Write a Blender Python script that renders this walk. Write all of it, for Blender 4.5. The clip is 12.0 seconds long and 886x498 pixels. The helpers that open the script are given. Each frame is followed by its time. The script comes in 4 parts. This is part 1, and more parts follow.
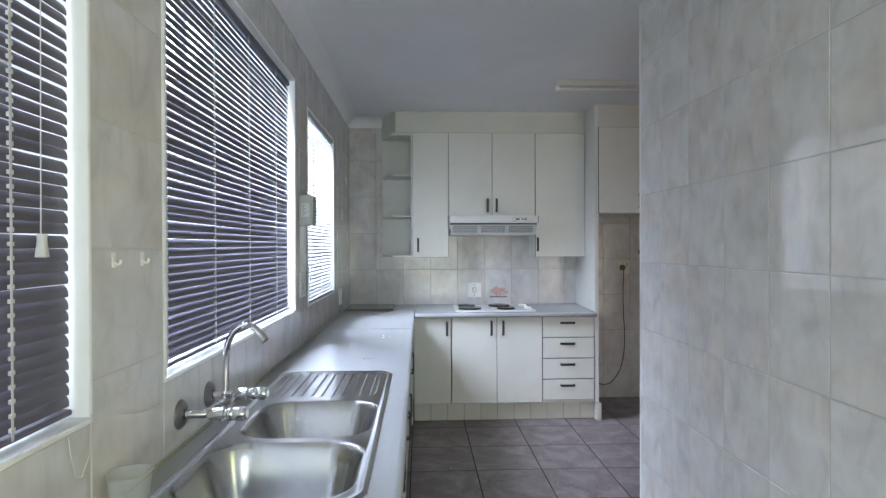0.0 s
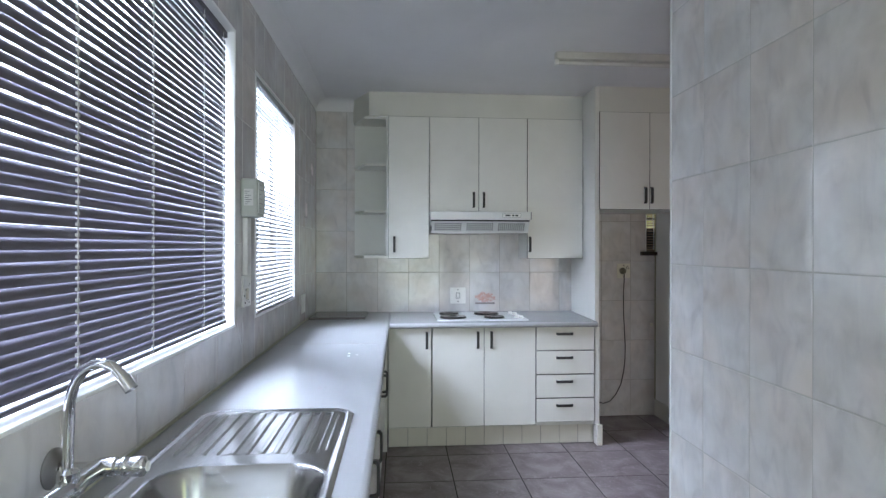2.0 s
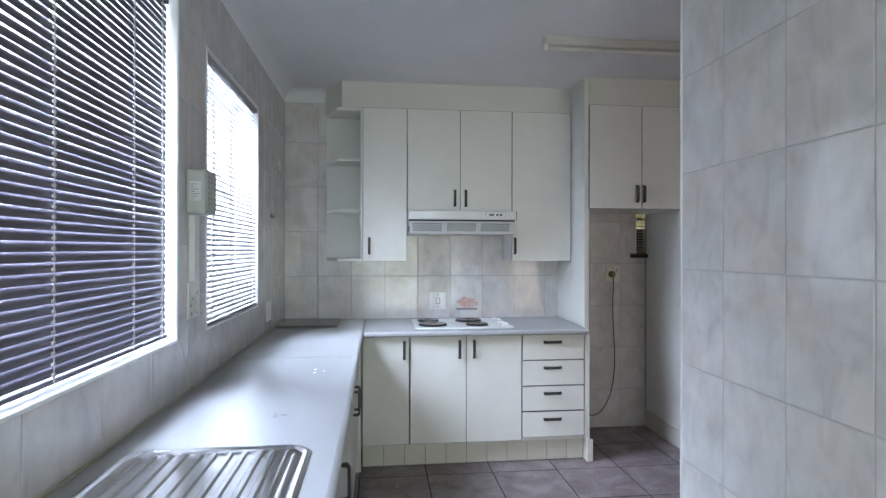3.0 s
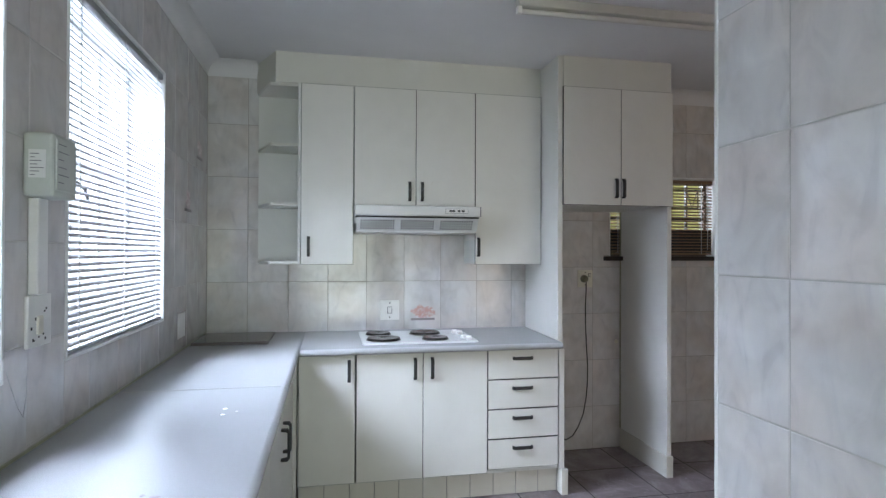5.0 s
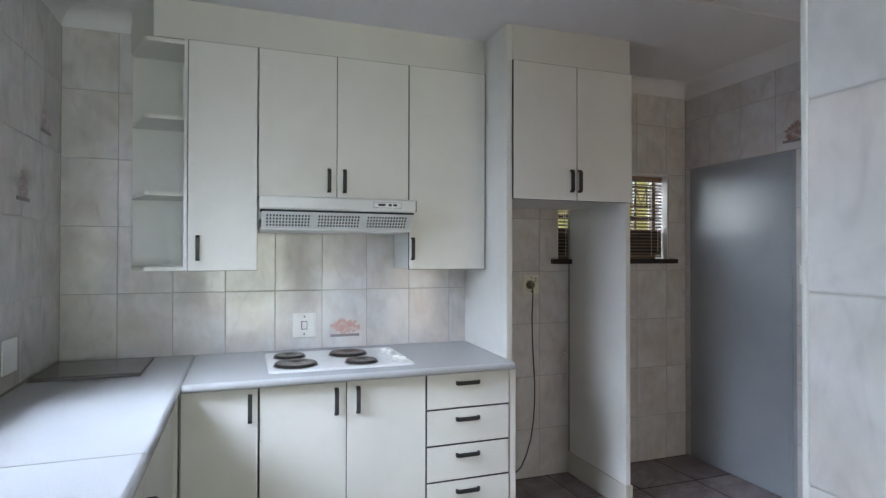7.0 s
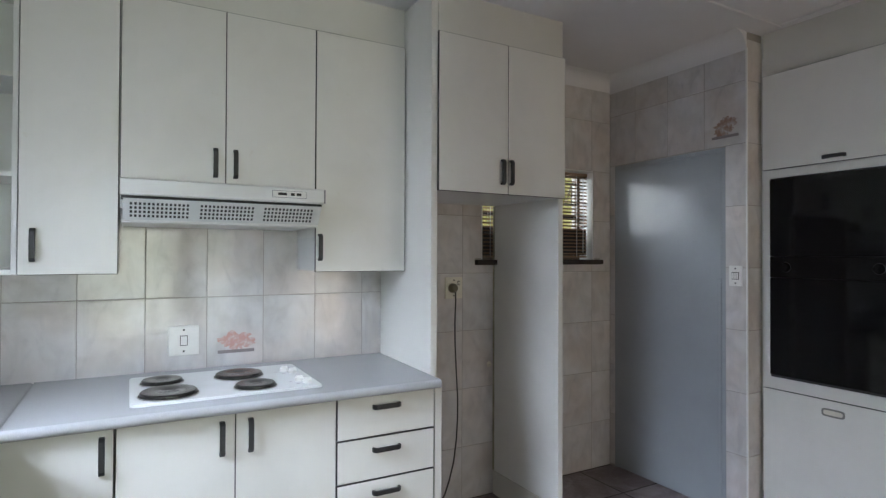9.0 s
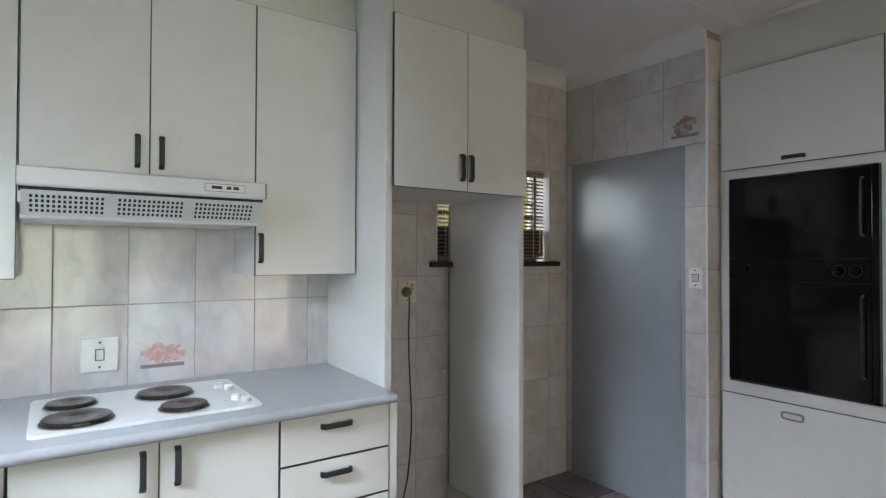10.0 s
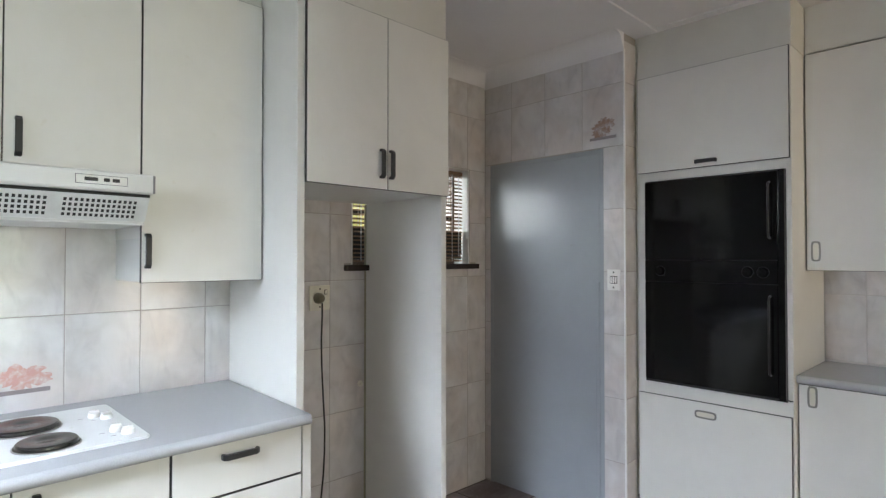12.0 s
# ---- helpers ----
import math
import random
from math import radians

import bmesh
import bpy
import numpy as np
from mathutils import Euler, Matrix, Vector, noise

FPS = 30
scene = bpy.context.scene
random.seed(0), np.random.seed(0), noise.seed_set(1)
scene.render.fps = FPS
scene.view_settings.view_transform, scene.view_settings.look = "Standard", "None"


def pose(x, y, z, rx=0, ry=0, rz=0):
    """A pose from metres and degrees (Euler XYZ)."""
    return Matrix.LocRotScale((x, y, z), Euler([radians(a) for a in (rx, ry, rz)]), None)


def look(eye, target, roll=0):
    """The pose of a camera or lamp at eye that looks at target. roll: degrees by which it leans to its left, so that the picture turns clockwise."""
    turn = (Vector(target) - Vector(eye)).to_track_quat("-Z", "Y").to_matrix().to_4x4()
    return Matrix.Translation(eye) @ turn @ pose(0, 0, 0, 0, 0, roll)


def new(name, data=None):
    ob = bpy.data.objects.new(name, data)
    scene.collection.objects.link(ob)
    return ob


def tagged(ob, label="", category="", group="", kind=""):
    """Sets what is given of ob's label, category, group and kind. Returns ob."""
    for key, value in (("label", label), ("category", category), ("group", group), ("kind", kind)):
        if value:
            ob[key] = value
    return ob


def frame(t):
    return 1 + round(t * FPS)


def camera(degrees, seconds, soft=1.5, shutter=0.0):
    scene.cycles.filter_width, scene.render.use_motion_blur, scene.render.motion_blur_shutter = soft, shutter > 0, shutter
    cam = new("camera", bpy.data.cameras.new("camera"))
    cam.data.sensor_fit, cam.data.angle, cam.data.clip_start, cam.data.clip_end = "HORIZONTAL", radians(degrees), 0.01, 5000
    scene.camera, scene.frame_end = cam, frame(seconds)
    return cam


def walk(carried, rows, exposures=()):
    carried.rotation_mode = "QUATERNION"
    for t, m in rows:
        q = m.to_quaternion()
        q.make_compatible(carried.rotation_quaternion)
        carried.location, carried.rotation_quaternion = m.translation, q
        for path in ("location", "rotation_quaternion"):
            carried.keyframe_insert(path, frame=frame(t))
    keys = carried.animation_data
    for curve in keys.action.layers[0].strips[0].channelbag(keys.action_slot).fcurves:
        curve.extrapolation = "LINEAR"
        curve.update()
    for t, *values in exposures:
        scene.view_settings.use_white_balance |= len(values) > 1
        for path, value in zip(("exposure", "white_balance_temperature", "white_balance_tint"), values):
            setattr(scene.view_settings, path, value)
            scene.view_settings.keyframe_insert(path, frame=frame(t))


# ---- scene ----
cam = camera(76.4, 12.0, 1.35)
PATH = [
    (0, (0.175, -0.036, 1.449), (0.258, 1.962, 1.438), -0.2),
    (0.5, (0.184, 0.101, 1.447), (0.274, 2.099, 1.439), -0.2),
    (1, (0.194, 0.262, 1.432), (0.297, 2.259, 1.426), -0.1),
    (1.5, (0.206, 0.421, 1.44), (0.326, 2.418, 1.434), 0.0),
    (2, (0.2, 0.57, 1.427), (0.355, 2.564, 1.425), 0.1),
    (2.5, (0.213, 0.714, 1.424), (0.403, 2.705, 1.425), 0.1),
    (3, (0.227, 0.876, 1.429), (0.455, 2.863, 1.433), 0.1),
    (5, (0.288, 1.432, 1.42), (0.683, 3.393, 1.435), 0.2),
    (5.5, (0.302, 1.578, 1.423), (0.753, 3.527, 1.44), 0.2),
    (6, (0.339, 1.728, 1.424), (0.849, 3.661, 1.443), 0.1),
    (6.5, (0.357, 1.877, 1.428), (0.938, 3.79, 1.446), 0.1),
    (7, (0.364, 2.024, 1.429), (1.034, 3.908, 1.449), 0.1),
    (9, (0.465, 2.428, 1.424), (1.441, 4.174, 1.448), 0.2),
    (9.5, (0.494, 2.523, 1.423), (1.549, 4.222, 1.452), 0.2),
    (10, (0.525, 2.63, 1.426), (1.668, 4.27, 1.455), 0.2),
    (10.5, (0.543, 2.692, 1.436), (1.761, 4.279, 1.465), 0.1),
    (11, (0.564, 2.747, 1.433), (1.851, 4.277, 1.466), 0.1),
    (11.5, (0.577, 2.782, 1.436), (1.922, 4.262, 1.468), 0.1),
    (12, (0.593, 2.804, 1.434), (1.988, 4.237, 1.468), 0.0),
]
EXPOSURES = [
    (0.0, -0.20, 5820, 11),
    (3.0, -0.05, 5750, 11),
    (6.5, 0.0, 5900, 10),
    (9.5, 0.03, 6050, 9),
    (12.0, 0.58, 6200, 8),
]
walk(cam, [(t, look(eye, target, roll)) for t, eye, target, roll in PATH], EXPOSURES)

# ---- light ----
world = bpy.data.worlds.new("sky")
scene.world = world
world.use_nodes = True
_wn = world.node_tree.nodes
_sky = _wn.new("ShaderNodeTexSky")
_sky.sky_type, _sky.sun_disc = "NISHITA", False
_sky.sun_elevation, _sky.sun_rotation = radians(46), radians(109)
world.node_tree.links.new(_sky.outputs[0], _wn["Background"].inputs[0])
_wn["Background"].inputs[1].default_value = 0.12
sun = new("sun", bpy.data.lights.new("sun", "SUN"))
sun.data.energy, sun.data.angle, sun.data.color = 4.0, radians(0.6), (1.0, 0.95, 0.86)
sun.matrix_world = look((10, -3.5, 11), (0, 0, 0))


def area_lamp(name, eye, target, w, h, watts, colour):
    lamp = new(name, bpy.data.lights.new(name, "AREA"))
    lamp.data.shape, lamp.data.size, lamp.data.size_y, lamp.data.energy, lamp.data.color = "RECTANGLE", w, h, watts, colour
    lamp.matrix_world = look(eye, target)
    return lamp


# area lamps for the sky's light in the west windows: it falls in from above
YELLOW_GREEN, OPEN_SKY = (0.96, 1.0, 0.20), (0.84, 0.91, 1.03)
for y, wide, watts, tint in ((0.3, 1.9, 35, OPEN_SKY), (2.2, 1.7, 800, OPEN_SKY)):
    area_lamp("daylight", (-1.4, y, 3.8), (-0.3, y, 1.3), wide, 1.2, watts, tint)
area_lamp("daylight", (-1.65, 3.6, 2.6), (0.2, 3.9, 1.1), 1.5, 1.3, 230, OPEN_SKY)
area_lamp("daylight", (-1.75, 3.3, 3.2), (0.1, 3.8, 0.9), 2.4, 1.2, 640, OPEN_SKY)
# fill lamps added outside three unseen openings: south, bay and side
area_lamp("daylight", (0.45, -2.1, 1.05), (0.45, 1.5, 0.7), 1.4, 1.9, 50, (0.95, 1.0, 0.76))
area_lamp("daylight", (2.95, -0.6, 0.85), (2.6, 4.0, 0.75), 1.9, 1.6, 30, (1.0, 0.76, 0.50))
area_lamp("daylight", (2.2, -0.3, 1.35), (-0.48, 0.4, 1.3), 1.1, 1.8, 15, YELLOW_GREEN)
# stands in for the sky at the small north window
area_lamp("daylight", (2.15, 6.2, 2.1), (2.8, 5.2, 1.65), 2.0, 1.0, 85, (0.95, 0.98, 0.98))


# ---- materials ----
class Nodes:
    def __init__(self, name):
        self.m = bpy.data.materials.new(name)
        self.m.use_nodes = True
        self.t = self.m.node_tree
        self.b = self.t.nodes["Principled BSDF"]

    def add(self, kind, **ins):
        n = self.t.nodes.new(kind)
        for key, value in ins.items():
            self.put(n, key, value)
        return n

    def put(self, n, key, value):
        key = key.replace("_", " ")
        if isinstance(value, bpy.types.NodeSocket):
            self.t.links.new(value, n.inputs[key])
        else:
            n.inputs[key].default_value = value

    def coords(self, space="Object", scale=(1, 1, 1), turn=(0, 0, 0), scatter=0.0):
        tc = self.t.nodes.new("ShaderNodeTexCoord")
        out = tc.outputs[space]
        if scatter:
            info = self.t.nodes.new("ShaderNodeObjectInfo")
            mul = self.t.nodes.new("ShaderNodeVectorMath")
            mul.operation = "SCALE"
            mul.inputs[0].default_value = (scatter, scatter * 0.7, scatter * 1.3)
            self.t.links.new(info.outputs["Random"], mul.inputs["Scale"])
            plus = self.t.nodes.new("ShaderNodeVectorMath")
            self.t.links.new(out, plus.inputs[0])
            self.t.links.new(mul.outputs[0], plus.inputs[1])
            out = plus.outputs[0]
        mp = self.t.nodes.new("ShaderNodeMapping")
        mp.inputs["Scale"].default_value = scale
        mp.inputs["Rotation"].default_value = [radians(a) for a in turn]
        self.t.links.new(out, mp.inputs["Vector"])
        return mp.outputs[0]

    def noise(self, vec, scale, detail=4.0, rough=0.55, warp=0.0):
        n = self.add("ShaderNodeTexNoise", Vector=vec, Scale=scale, Detail=detail, Roughness=rough, Distortion=warp)
        return n.outputs["Fac"]

    def ramp(self, fac, stops):
        n = self.t.nodes.new("ShaderNodeValToRGB")
        el = n.color_ramp.elements
        while len(el) < len(stops):
            el.new(0.5)
        for e, (p, c) in zip(el, stops):
            e.position = p
            e.color = (*c, 1) if len(c) == 3 else c
        self.t.links.new(fac, n.inputs[0])
        return n.outputs[0]

    def mix(self, fac, a, b, how="MIX"):
        n = self.t.nodes.new("ShaderNodeMix")
        n.data_type, n.blend_type = "RGBA", how
        for idx, value in ((0, fac), (6, a), (7, b)):
            if isinstance(value, bpy.types.NodeSocket):
                self.t.links.new(value, n.inputs[idx])
            else:
                n.inputs[idx].default_value = value if idx == 0 else (*value, 1)
        return n.outputs[2]

    def grey(self, fac, lo, hi):
        n = self.add("ShaderNodeMapRange", Value=fac)
        n.inputs["To Min"].default_value, n.inputs["To Max"].default_value = lo, hi
        return n.outputs[0]

    def bump(self, height, strength, distance):
        n = self.add("ShaderNodeBump", Height=height, Strength=strength, Distance=distance)
        self.t.links.new(n.outputs[0], self.b.inputs["Normal"])

    def done(self, colour=None, rough=None, metal=0.0, spec=None, coat=None):
        for key, value in (("Base Color", colour), ("Roughness", rough), ("Metallic", metal), ("Specular IOR Level", spec), ("Coat Weight", coat)):
            if value is None:
                continue
            if isinstance(value, bpy.types.NodeSocket):
                self.t.links.new(value, self.b.inputs[key])
            else:
                self.b.inputs[key].default_value = (*value, 1) if isinstance(value, tuple) else value
        return self.m


def wall_tile_material(name, lo, hi, tone=1.0):
    n = Nodes(name)
    v = n.coords("Object", (1, 1, 1), (0, 0, 0), 9.0)
    vein = n.coords("Object", (5.2, 2.4, 4), (0, 0, 40), 9.0)
    cloud = n.noise(v, 6.5, 3, 0.5, 0.6)
    streak = n.noise(vein, 2.3, 4, 0.55, 1.2)
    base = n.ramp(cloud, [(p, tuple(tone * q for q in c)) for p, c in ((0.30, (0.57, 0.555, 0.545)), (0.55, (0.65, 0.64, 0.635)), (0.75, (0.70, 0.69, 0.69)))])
    grey = n.ramp(streak, [(0.30, (0.86, 0.86, 0.875)), (0.45, (0.955, 0.955, 0.965)), (0.60, (1, 1, 1))])
    pink = n.ramp(n.noise(v, 3.1, 2), [(0.40, (1, 1, 1)), (0.66, (1.0, 0.94, 0.90))])
    col = n.mix(1.0, n.mix(1.0, base, grey, "MULTIPLY"), pink, "MULTIPLY")
    smear = n.noise(n.coords("Object", (3, 9, 3), (0, 0, 20), 4.0), 4.0, 3)
    n.bump(n.noise(v, 9.0, 2, 0.4), 0.05, 0.004)
    return n.done(col, n.grey(smear, lo, hi))


def floor_tile_material():
    n = Nodes("slate_floor_tile")
    v = n.coords("Object", (1, 1, 1), (0, 0, 0), 11.0)
    big = n.noise(v, 5.0, 5, 0.62, 0.8)
    fine = n.noise(v, 28.0, 5, 0.65, 0.4)
    col = n.ramp(big, [(0.32, (0.140, 0.106, 0.108)), (0.50, (0.225, 0.182, 0.188)), (0.66, (0.340, 0.290, 0.300))])
    pale = n.ramp(n.noise(n.coords("Object", (1, 2.4, 1), (0, 0, 30), 7.0), 9.0, 4, 0.6, 1.5), [(0.56, (0, 0, 0)), (0.68, (0.34, 0.34, 0.34))])
    col = n.mix(pale, col, (0.33, 0.30, 0.31))
    fleck = n.ramp(n.noise(n.coords("Object", (1.6, 1, 1), (0, 0, 60), 3.0), 21.0, 4, 0.7, 1.2), [(0.57, (0, 0, 0)), (0.68, (0.60, 0.60, 0.60))])
    col = n.mix(fleck, col, (0.44, 0.40, 0.42))
    col = n.mix(n.grey(fine, 0.0, 0.30), col, (0.11, 0.085, 0.084))
    n.bump(fine, 0.07, 0.0015)
    return n.done(col, n.grey(big, 0.29, 0.42))


def melamine(name, colour, lo=0.30, hi=0.42):
    n = Nodes(name)
    v = n.coords("Object", (1, 1, 1), (0, 0, 0), 5.0)
    smudge = n.noise(v, 3.0, 4, 0.6, 0.5)
    col = n.ramp(smudge, [(0.25, tuple(c * 0.93 for c in colour)), (0.6, colour)])
    spot = n.ramp(n.noise(v, 24.0, 2, 0.5), [(0.73, (1, 1, 1)), (0.80, (0.93, 0.91, 0.87))])
    col = n.mix(0.6, col, spot, "MULTIPLY")
    n.bump(n.noise(v, 160.0, 2, 0.5), 0.06, 0.001)
    return n.done(col, n.grey(smudge, lo, hi))


def paint(name, colour, rough=0.6, scale=2.0, relief=0.12):
    n = Nodes(name)
    v = n.coords("Object")
    big = n.noise(v, scale, 5, 0.6, 0.4)
    col = n.ramp(big, [(0.3, tuple(c * 0.92 for c in colour)), (0.62, colour)])
    n.bump(n.noise(v, 90.0, 3, 0.6), relief, 0.002)
    return n.done(col, n.grey(big, rough - 0.06, rough + 0.06))


def worktop_material():
    n = Nodes("grey_laminate")
    v = n.coords("Object")
    speck = n.noise(v, 420.0, 2, 0.5)
    wear = n.noise(v, 2.2, 5, 0.62, 0.8)
    col = n.ramp(speck, [(0.35, (0.36, 0.365, 0.38)), (0.65, (0.43, 0.435, 0.45))])
    col = n.mix(n.grey(wear, 0.0, 0.22), col, (0.40, 0.40, 0.41))
    n.bump(n.noise(v, 300.0, 2, 0.5), 0.05, 0.0006)
    return n.done(col, n.grey(wear, 0.19, 0.29))


def metal(name, colour, rough, brushed=None, wear=0.05):
    n = Nodes(name)
    v = n.coords("Object", brushed or (1, 1, 1))
    f = n.noise(v, 6.0 if brushed else 18.0, 3, 0.5)
    return n.done(colour, n.grey(f, max(0.02, rough - wear), rough + wear), 1.0)


def plastic(name, colour, rough=0.4, speckle=0.9):
    n = Nodes(name)
    v = n.coords("Object")
    f = n.noise(v, 22.0, 4, 0.6)
    col = n.ramp(f, [(0.3, tuple(c * speckle for c in colour)), (0.6, colour)])
    n.bump(n.noise(v, 260.0, 2), 0.04, 0.0006)
    return n.done(col, n.grey(f, rough - 0.06, rough + 0.08))


def glass_material(name, tint, rough=0.0):
    n = Nodes(name)
    n.b.inputs["Transmission Weight"].default_value = 1.0
    n.b.inputs["IOR"].default_value = 1.45
    return n.done(tint, rough)


TILE = wall_tile_material("glazed_wall_tile", 0.06, 0.14)
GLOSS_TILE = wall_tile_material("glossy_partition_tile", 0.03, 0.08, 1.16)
FLOOR_TILE = floor_tile_material()
GROUT = paint("grout", (0.55, 0.535, 0.51), 0.85, 3.0, 0.2)
AGED_GROUT = paint("aged_grout", (0.36, 0.335, 0.305), 0.85, 3.0, 0.2)
FLOOR_GROUT = paint("floor_grout", (0.035, 0.032, 0.030), 0.9, 5.0, 0.3)
PLASTER = paint("white_plaster", (0.74, 0.735, 0.715), 0.75)
CEILING = paint("ceiling_paint", (0.76, 0.755, 0.76), 0.8, 1.1, 0.08)
CREAM = paint("cream_bulkhead_paint", (0.70, 0.693, 0.64), 0.55, 1.6, 0.06)
REVEAL = paint("white_gloss_paint", (0.80, 0.80, 0.79), 0.35, 4.0, 0.08)
WHITE = melamine("white_melamine", (0.755, 0.747, 0.705))
CARCASS = melamine("carcass_board", (0.70, 0.705, 0.68), 0.38, 0.5)
EDGE = plastic("dark_door_edging", (0.035, 0.033, 0.032), 0.5)
GREY_DOOR = melamine("grey_enamel", (0.34, 0.365, 0.39), 0.20, 0.27)
WORKTOP = worktop_material()
BLACK = plastic("black_handle_plastic", (0.017, 0.017, 0.019), 0.38)
STEEL = metal("stainless_steel", (0.50, 0.50, 0.51), 0.21, (1, 14, 1), 0.04)
CHROME = metal("chrome", (0.66, 0.66, 0.67), 0.08, None, 0.04)
DULL = metal("dull_nickel", (0.27, 0.265, 0.24), 0.34)
TARNISH = metal("tarnished_chrome", (0.34, 0.33, 0.31), 0.38, None, 0.08)
ENAMEL = melamine("white_hob_enamel", (0.76, 0.77, 0.77), 0.12, 0.22)
IRON = plastic("black_iron", (0.020, 0.018, 0.018), 0.42, 0.7)
IRON_PLATE = plastic("worn_cast_iron", (0.016, 0.014, 0.013), 0.19, 0.6)
RING = metal("dark_chrome", (0.10, 0.10, 0.10), 0.30)
OVEN_GLASS = plastic("black_oven_glass", (0.003, 0.003, 0.004), 0.066, 0.8)
OVEN_GLASS.node_tree.nodes["Principled BSDF"].inputs["Specular IOR Level"].default_value = 0.26
HOOD_WHITE = melamine("white_stove_enamel", (0.74, 0.74, 0.72), 0.285, 0.36)
HOOD_GREY = plastic("grey_filter_panel", (0.64, 0.645, 0.63), 0.4)
DARK = plastic("dark_void", (0.02, 0.02, 0.02), 0.7)
TIMER_GREY = plastic("greenish_grey_plastic", (0.50, 0.525, 0.48), 0.4, 0.93)
SWITCH = plastic("switch_plastic", (0.80, 0.79, 0.76), 0.35, 0.94)
AGED = plastic("yellowed_plastic", (0.72, 0.69, 0.58), 0.45, 0.9)
PAPER = plastic("printed_label", (0.70, 0.70, 0.68), 0.6, 0.96)
INK = plastic("label_ink", (0.22, 0.22, 0.23), 0.6)
SLAT = plastic("grey_blind_slat", (0.100, 0.092, 0.122), 0.42, 0.92)
SLAT_WHITE = plastic("pale_grey_blind_slat", (0.34, 0.34, 0.343), 0.42, 0.95)
SLAT_BROWN = plastic("brown_blind_slat", (0.26, 0.165, 0.10), 0.42, 0.9)
CORD = plastic("white_cord", (0.55, 0.55, 0.55), 0.6)
CABLE = plastic("black_cable", (0.018, 0.018, 0.018), 0.45)
PLINTH = melamine("cream_plinth_tile", (0.66, 0.64, 0.575), 0.14, 0.24)
SILL = melamine("dark_sill_tile", (0.045, 0.035, 0.032), 0.15, 0.25)
# aged batten and its tube, greyed further: shade put into the colour
BATTEN = plastic("aged_shaded_batten_paint", (0.58, 0.565, 0.53), 0.42, 0.94)
TUBE = plastic("lamp_tube_glass", (0.62, 0.60, 0.57), 0.40, 0.98)
GLASS = glass_material("window_glass", (1, 1, 1))
CLEAR = plastic("clear_plastic", (0.75, 0.77, 0.78), 0.3)
CLEAR.node_tree.nodes["Principled BSDF"].inputs["Alpha"].default_value = 0.22


def worn_transfer(name, colour):
    n = Nodes(name)
    v = n.coords("Object")
    f = n.noise(v, 38.0, 5, 0.65, 0.5)
    return n.done(n.ramp(f, [(0.30, (0.62, 0.60, 0.59)), (0.42, tuple(0.6 * c + 0.24 for c in colour)), (0.56, colour)]), 0.45)


PINK = worn_transfer("worn_pink_decal", (0.52, 0.30, 0.26))
FADED = worn_transfer("faded_pink_decal", (0.36, 0.26, 0.26))
BROWN_DECAL = worn_transfer("worn_brown_decal", (0.28, 0.17, 0.12))
DECAL_GREY = paint("worn_grey_decal", (0.25, 0.22, 0.225), 0.6, 40.0, 0.3)
SEALANT = plastic("yellowed_sealant", (0.36, 0.35, 0.25), 0.5, 0.8)
# outdoor ground, lightened to throw light up through the windows
BOUNCE_GROUND = paint("bounce_ground", (0.36, 0.36, 0.32), 0.9, 0.8, 0.3)


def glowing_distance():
    n = Nodes("glowing_daylight_haze")
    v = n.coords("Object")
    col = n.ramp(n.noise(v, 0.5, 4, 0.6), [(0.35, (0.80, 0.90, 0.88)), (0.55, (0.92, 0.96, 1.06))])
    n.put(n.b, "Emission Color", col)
    # the panel glows by itself in place of the bright sky outdoors
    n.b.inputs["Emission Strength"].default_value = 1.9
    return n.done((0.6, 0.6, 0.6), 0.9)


DISTANCE = glowing_distance()


def glowing_leaves():
    n = Nodes("glowing_foliage_distance")
    v = n.coords("Object")
    f = n.noise(v, 5.0, 6, 0.7, 0.6)
    col = n.ramp(f, [(0.34, (0.24, 0.18, 0.04)), (0.5, (0.66, 0.52, 0.13)), (0.66, (1.0, 0.87, 0.43))])
    n.put(n.b, "Emission Color", col)
    # sunlight on the leaves is put in as emission
    n.b.inputs["Emission Strength"].default_value = 0.45
    return n.done((0.08, 0.10, 0.03), 0.9)


FOLIAGE = glowing_leaves()
OFFCUT = melamine("brown_grey_laminate", (0.115, 0.10, 0.097), 0.15, 0.25)
BROWN = plastic("brown_window_paint", (0.10, 0.075, 0.055), 0.45)

# ---- mesh helpers ----
ORIGIN = {}


def root(name, at, label, category, group="", kind=""):
    """An empty at the base of a thing."""
    ob = new(name)
    ob.location = at
    ob.empty_display_size = 0.05
    ORIGIN[ob.name] = Vector(at)
    return tagged(ob, label, category, group, kind)


def mesh_of(name, bm, material):
    bmesh.ops.recalc_face_normals(bm, faces=bm.faces)
    me = bpy.data.meshes.new(name)
    bm.to_mesh(me)
    bm.free()
    me.materials.append(material)
    return me


def smooth(me, on):
    if on:
        me.shade_smooth()
        me.set_sharp_from_angle(angle=radians(35))


def part(name, bm, material, parent, label="", soft=False):
    """A bmesh in world coordinates as one mesh under a thing or a part."""
    base = ORIGIN[parent.name]
    bmesh.ops.translate(bm, verts=bm.verts, vec=-base)
    me = mesh_of(name, bm, material)
    smooth(me, soft)
    ob = new(name, me)
    ob.parent = parent
    ORIGIN[ob.name] = base
    return tagged(ob, label)


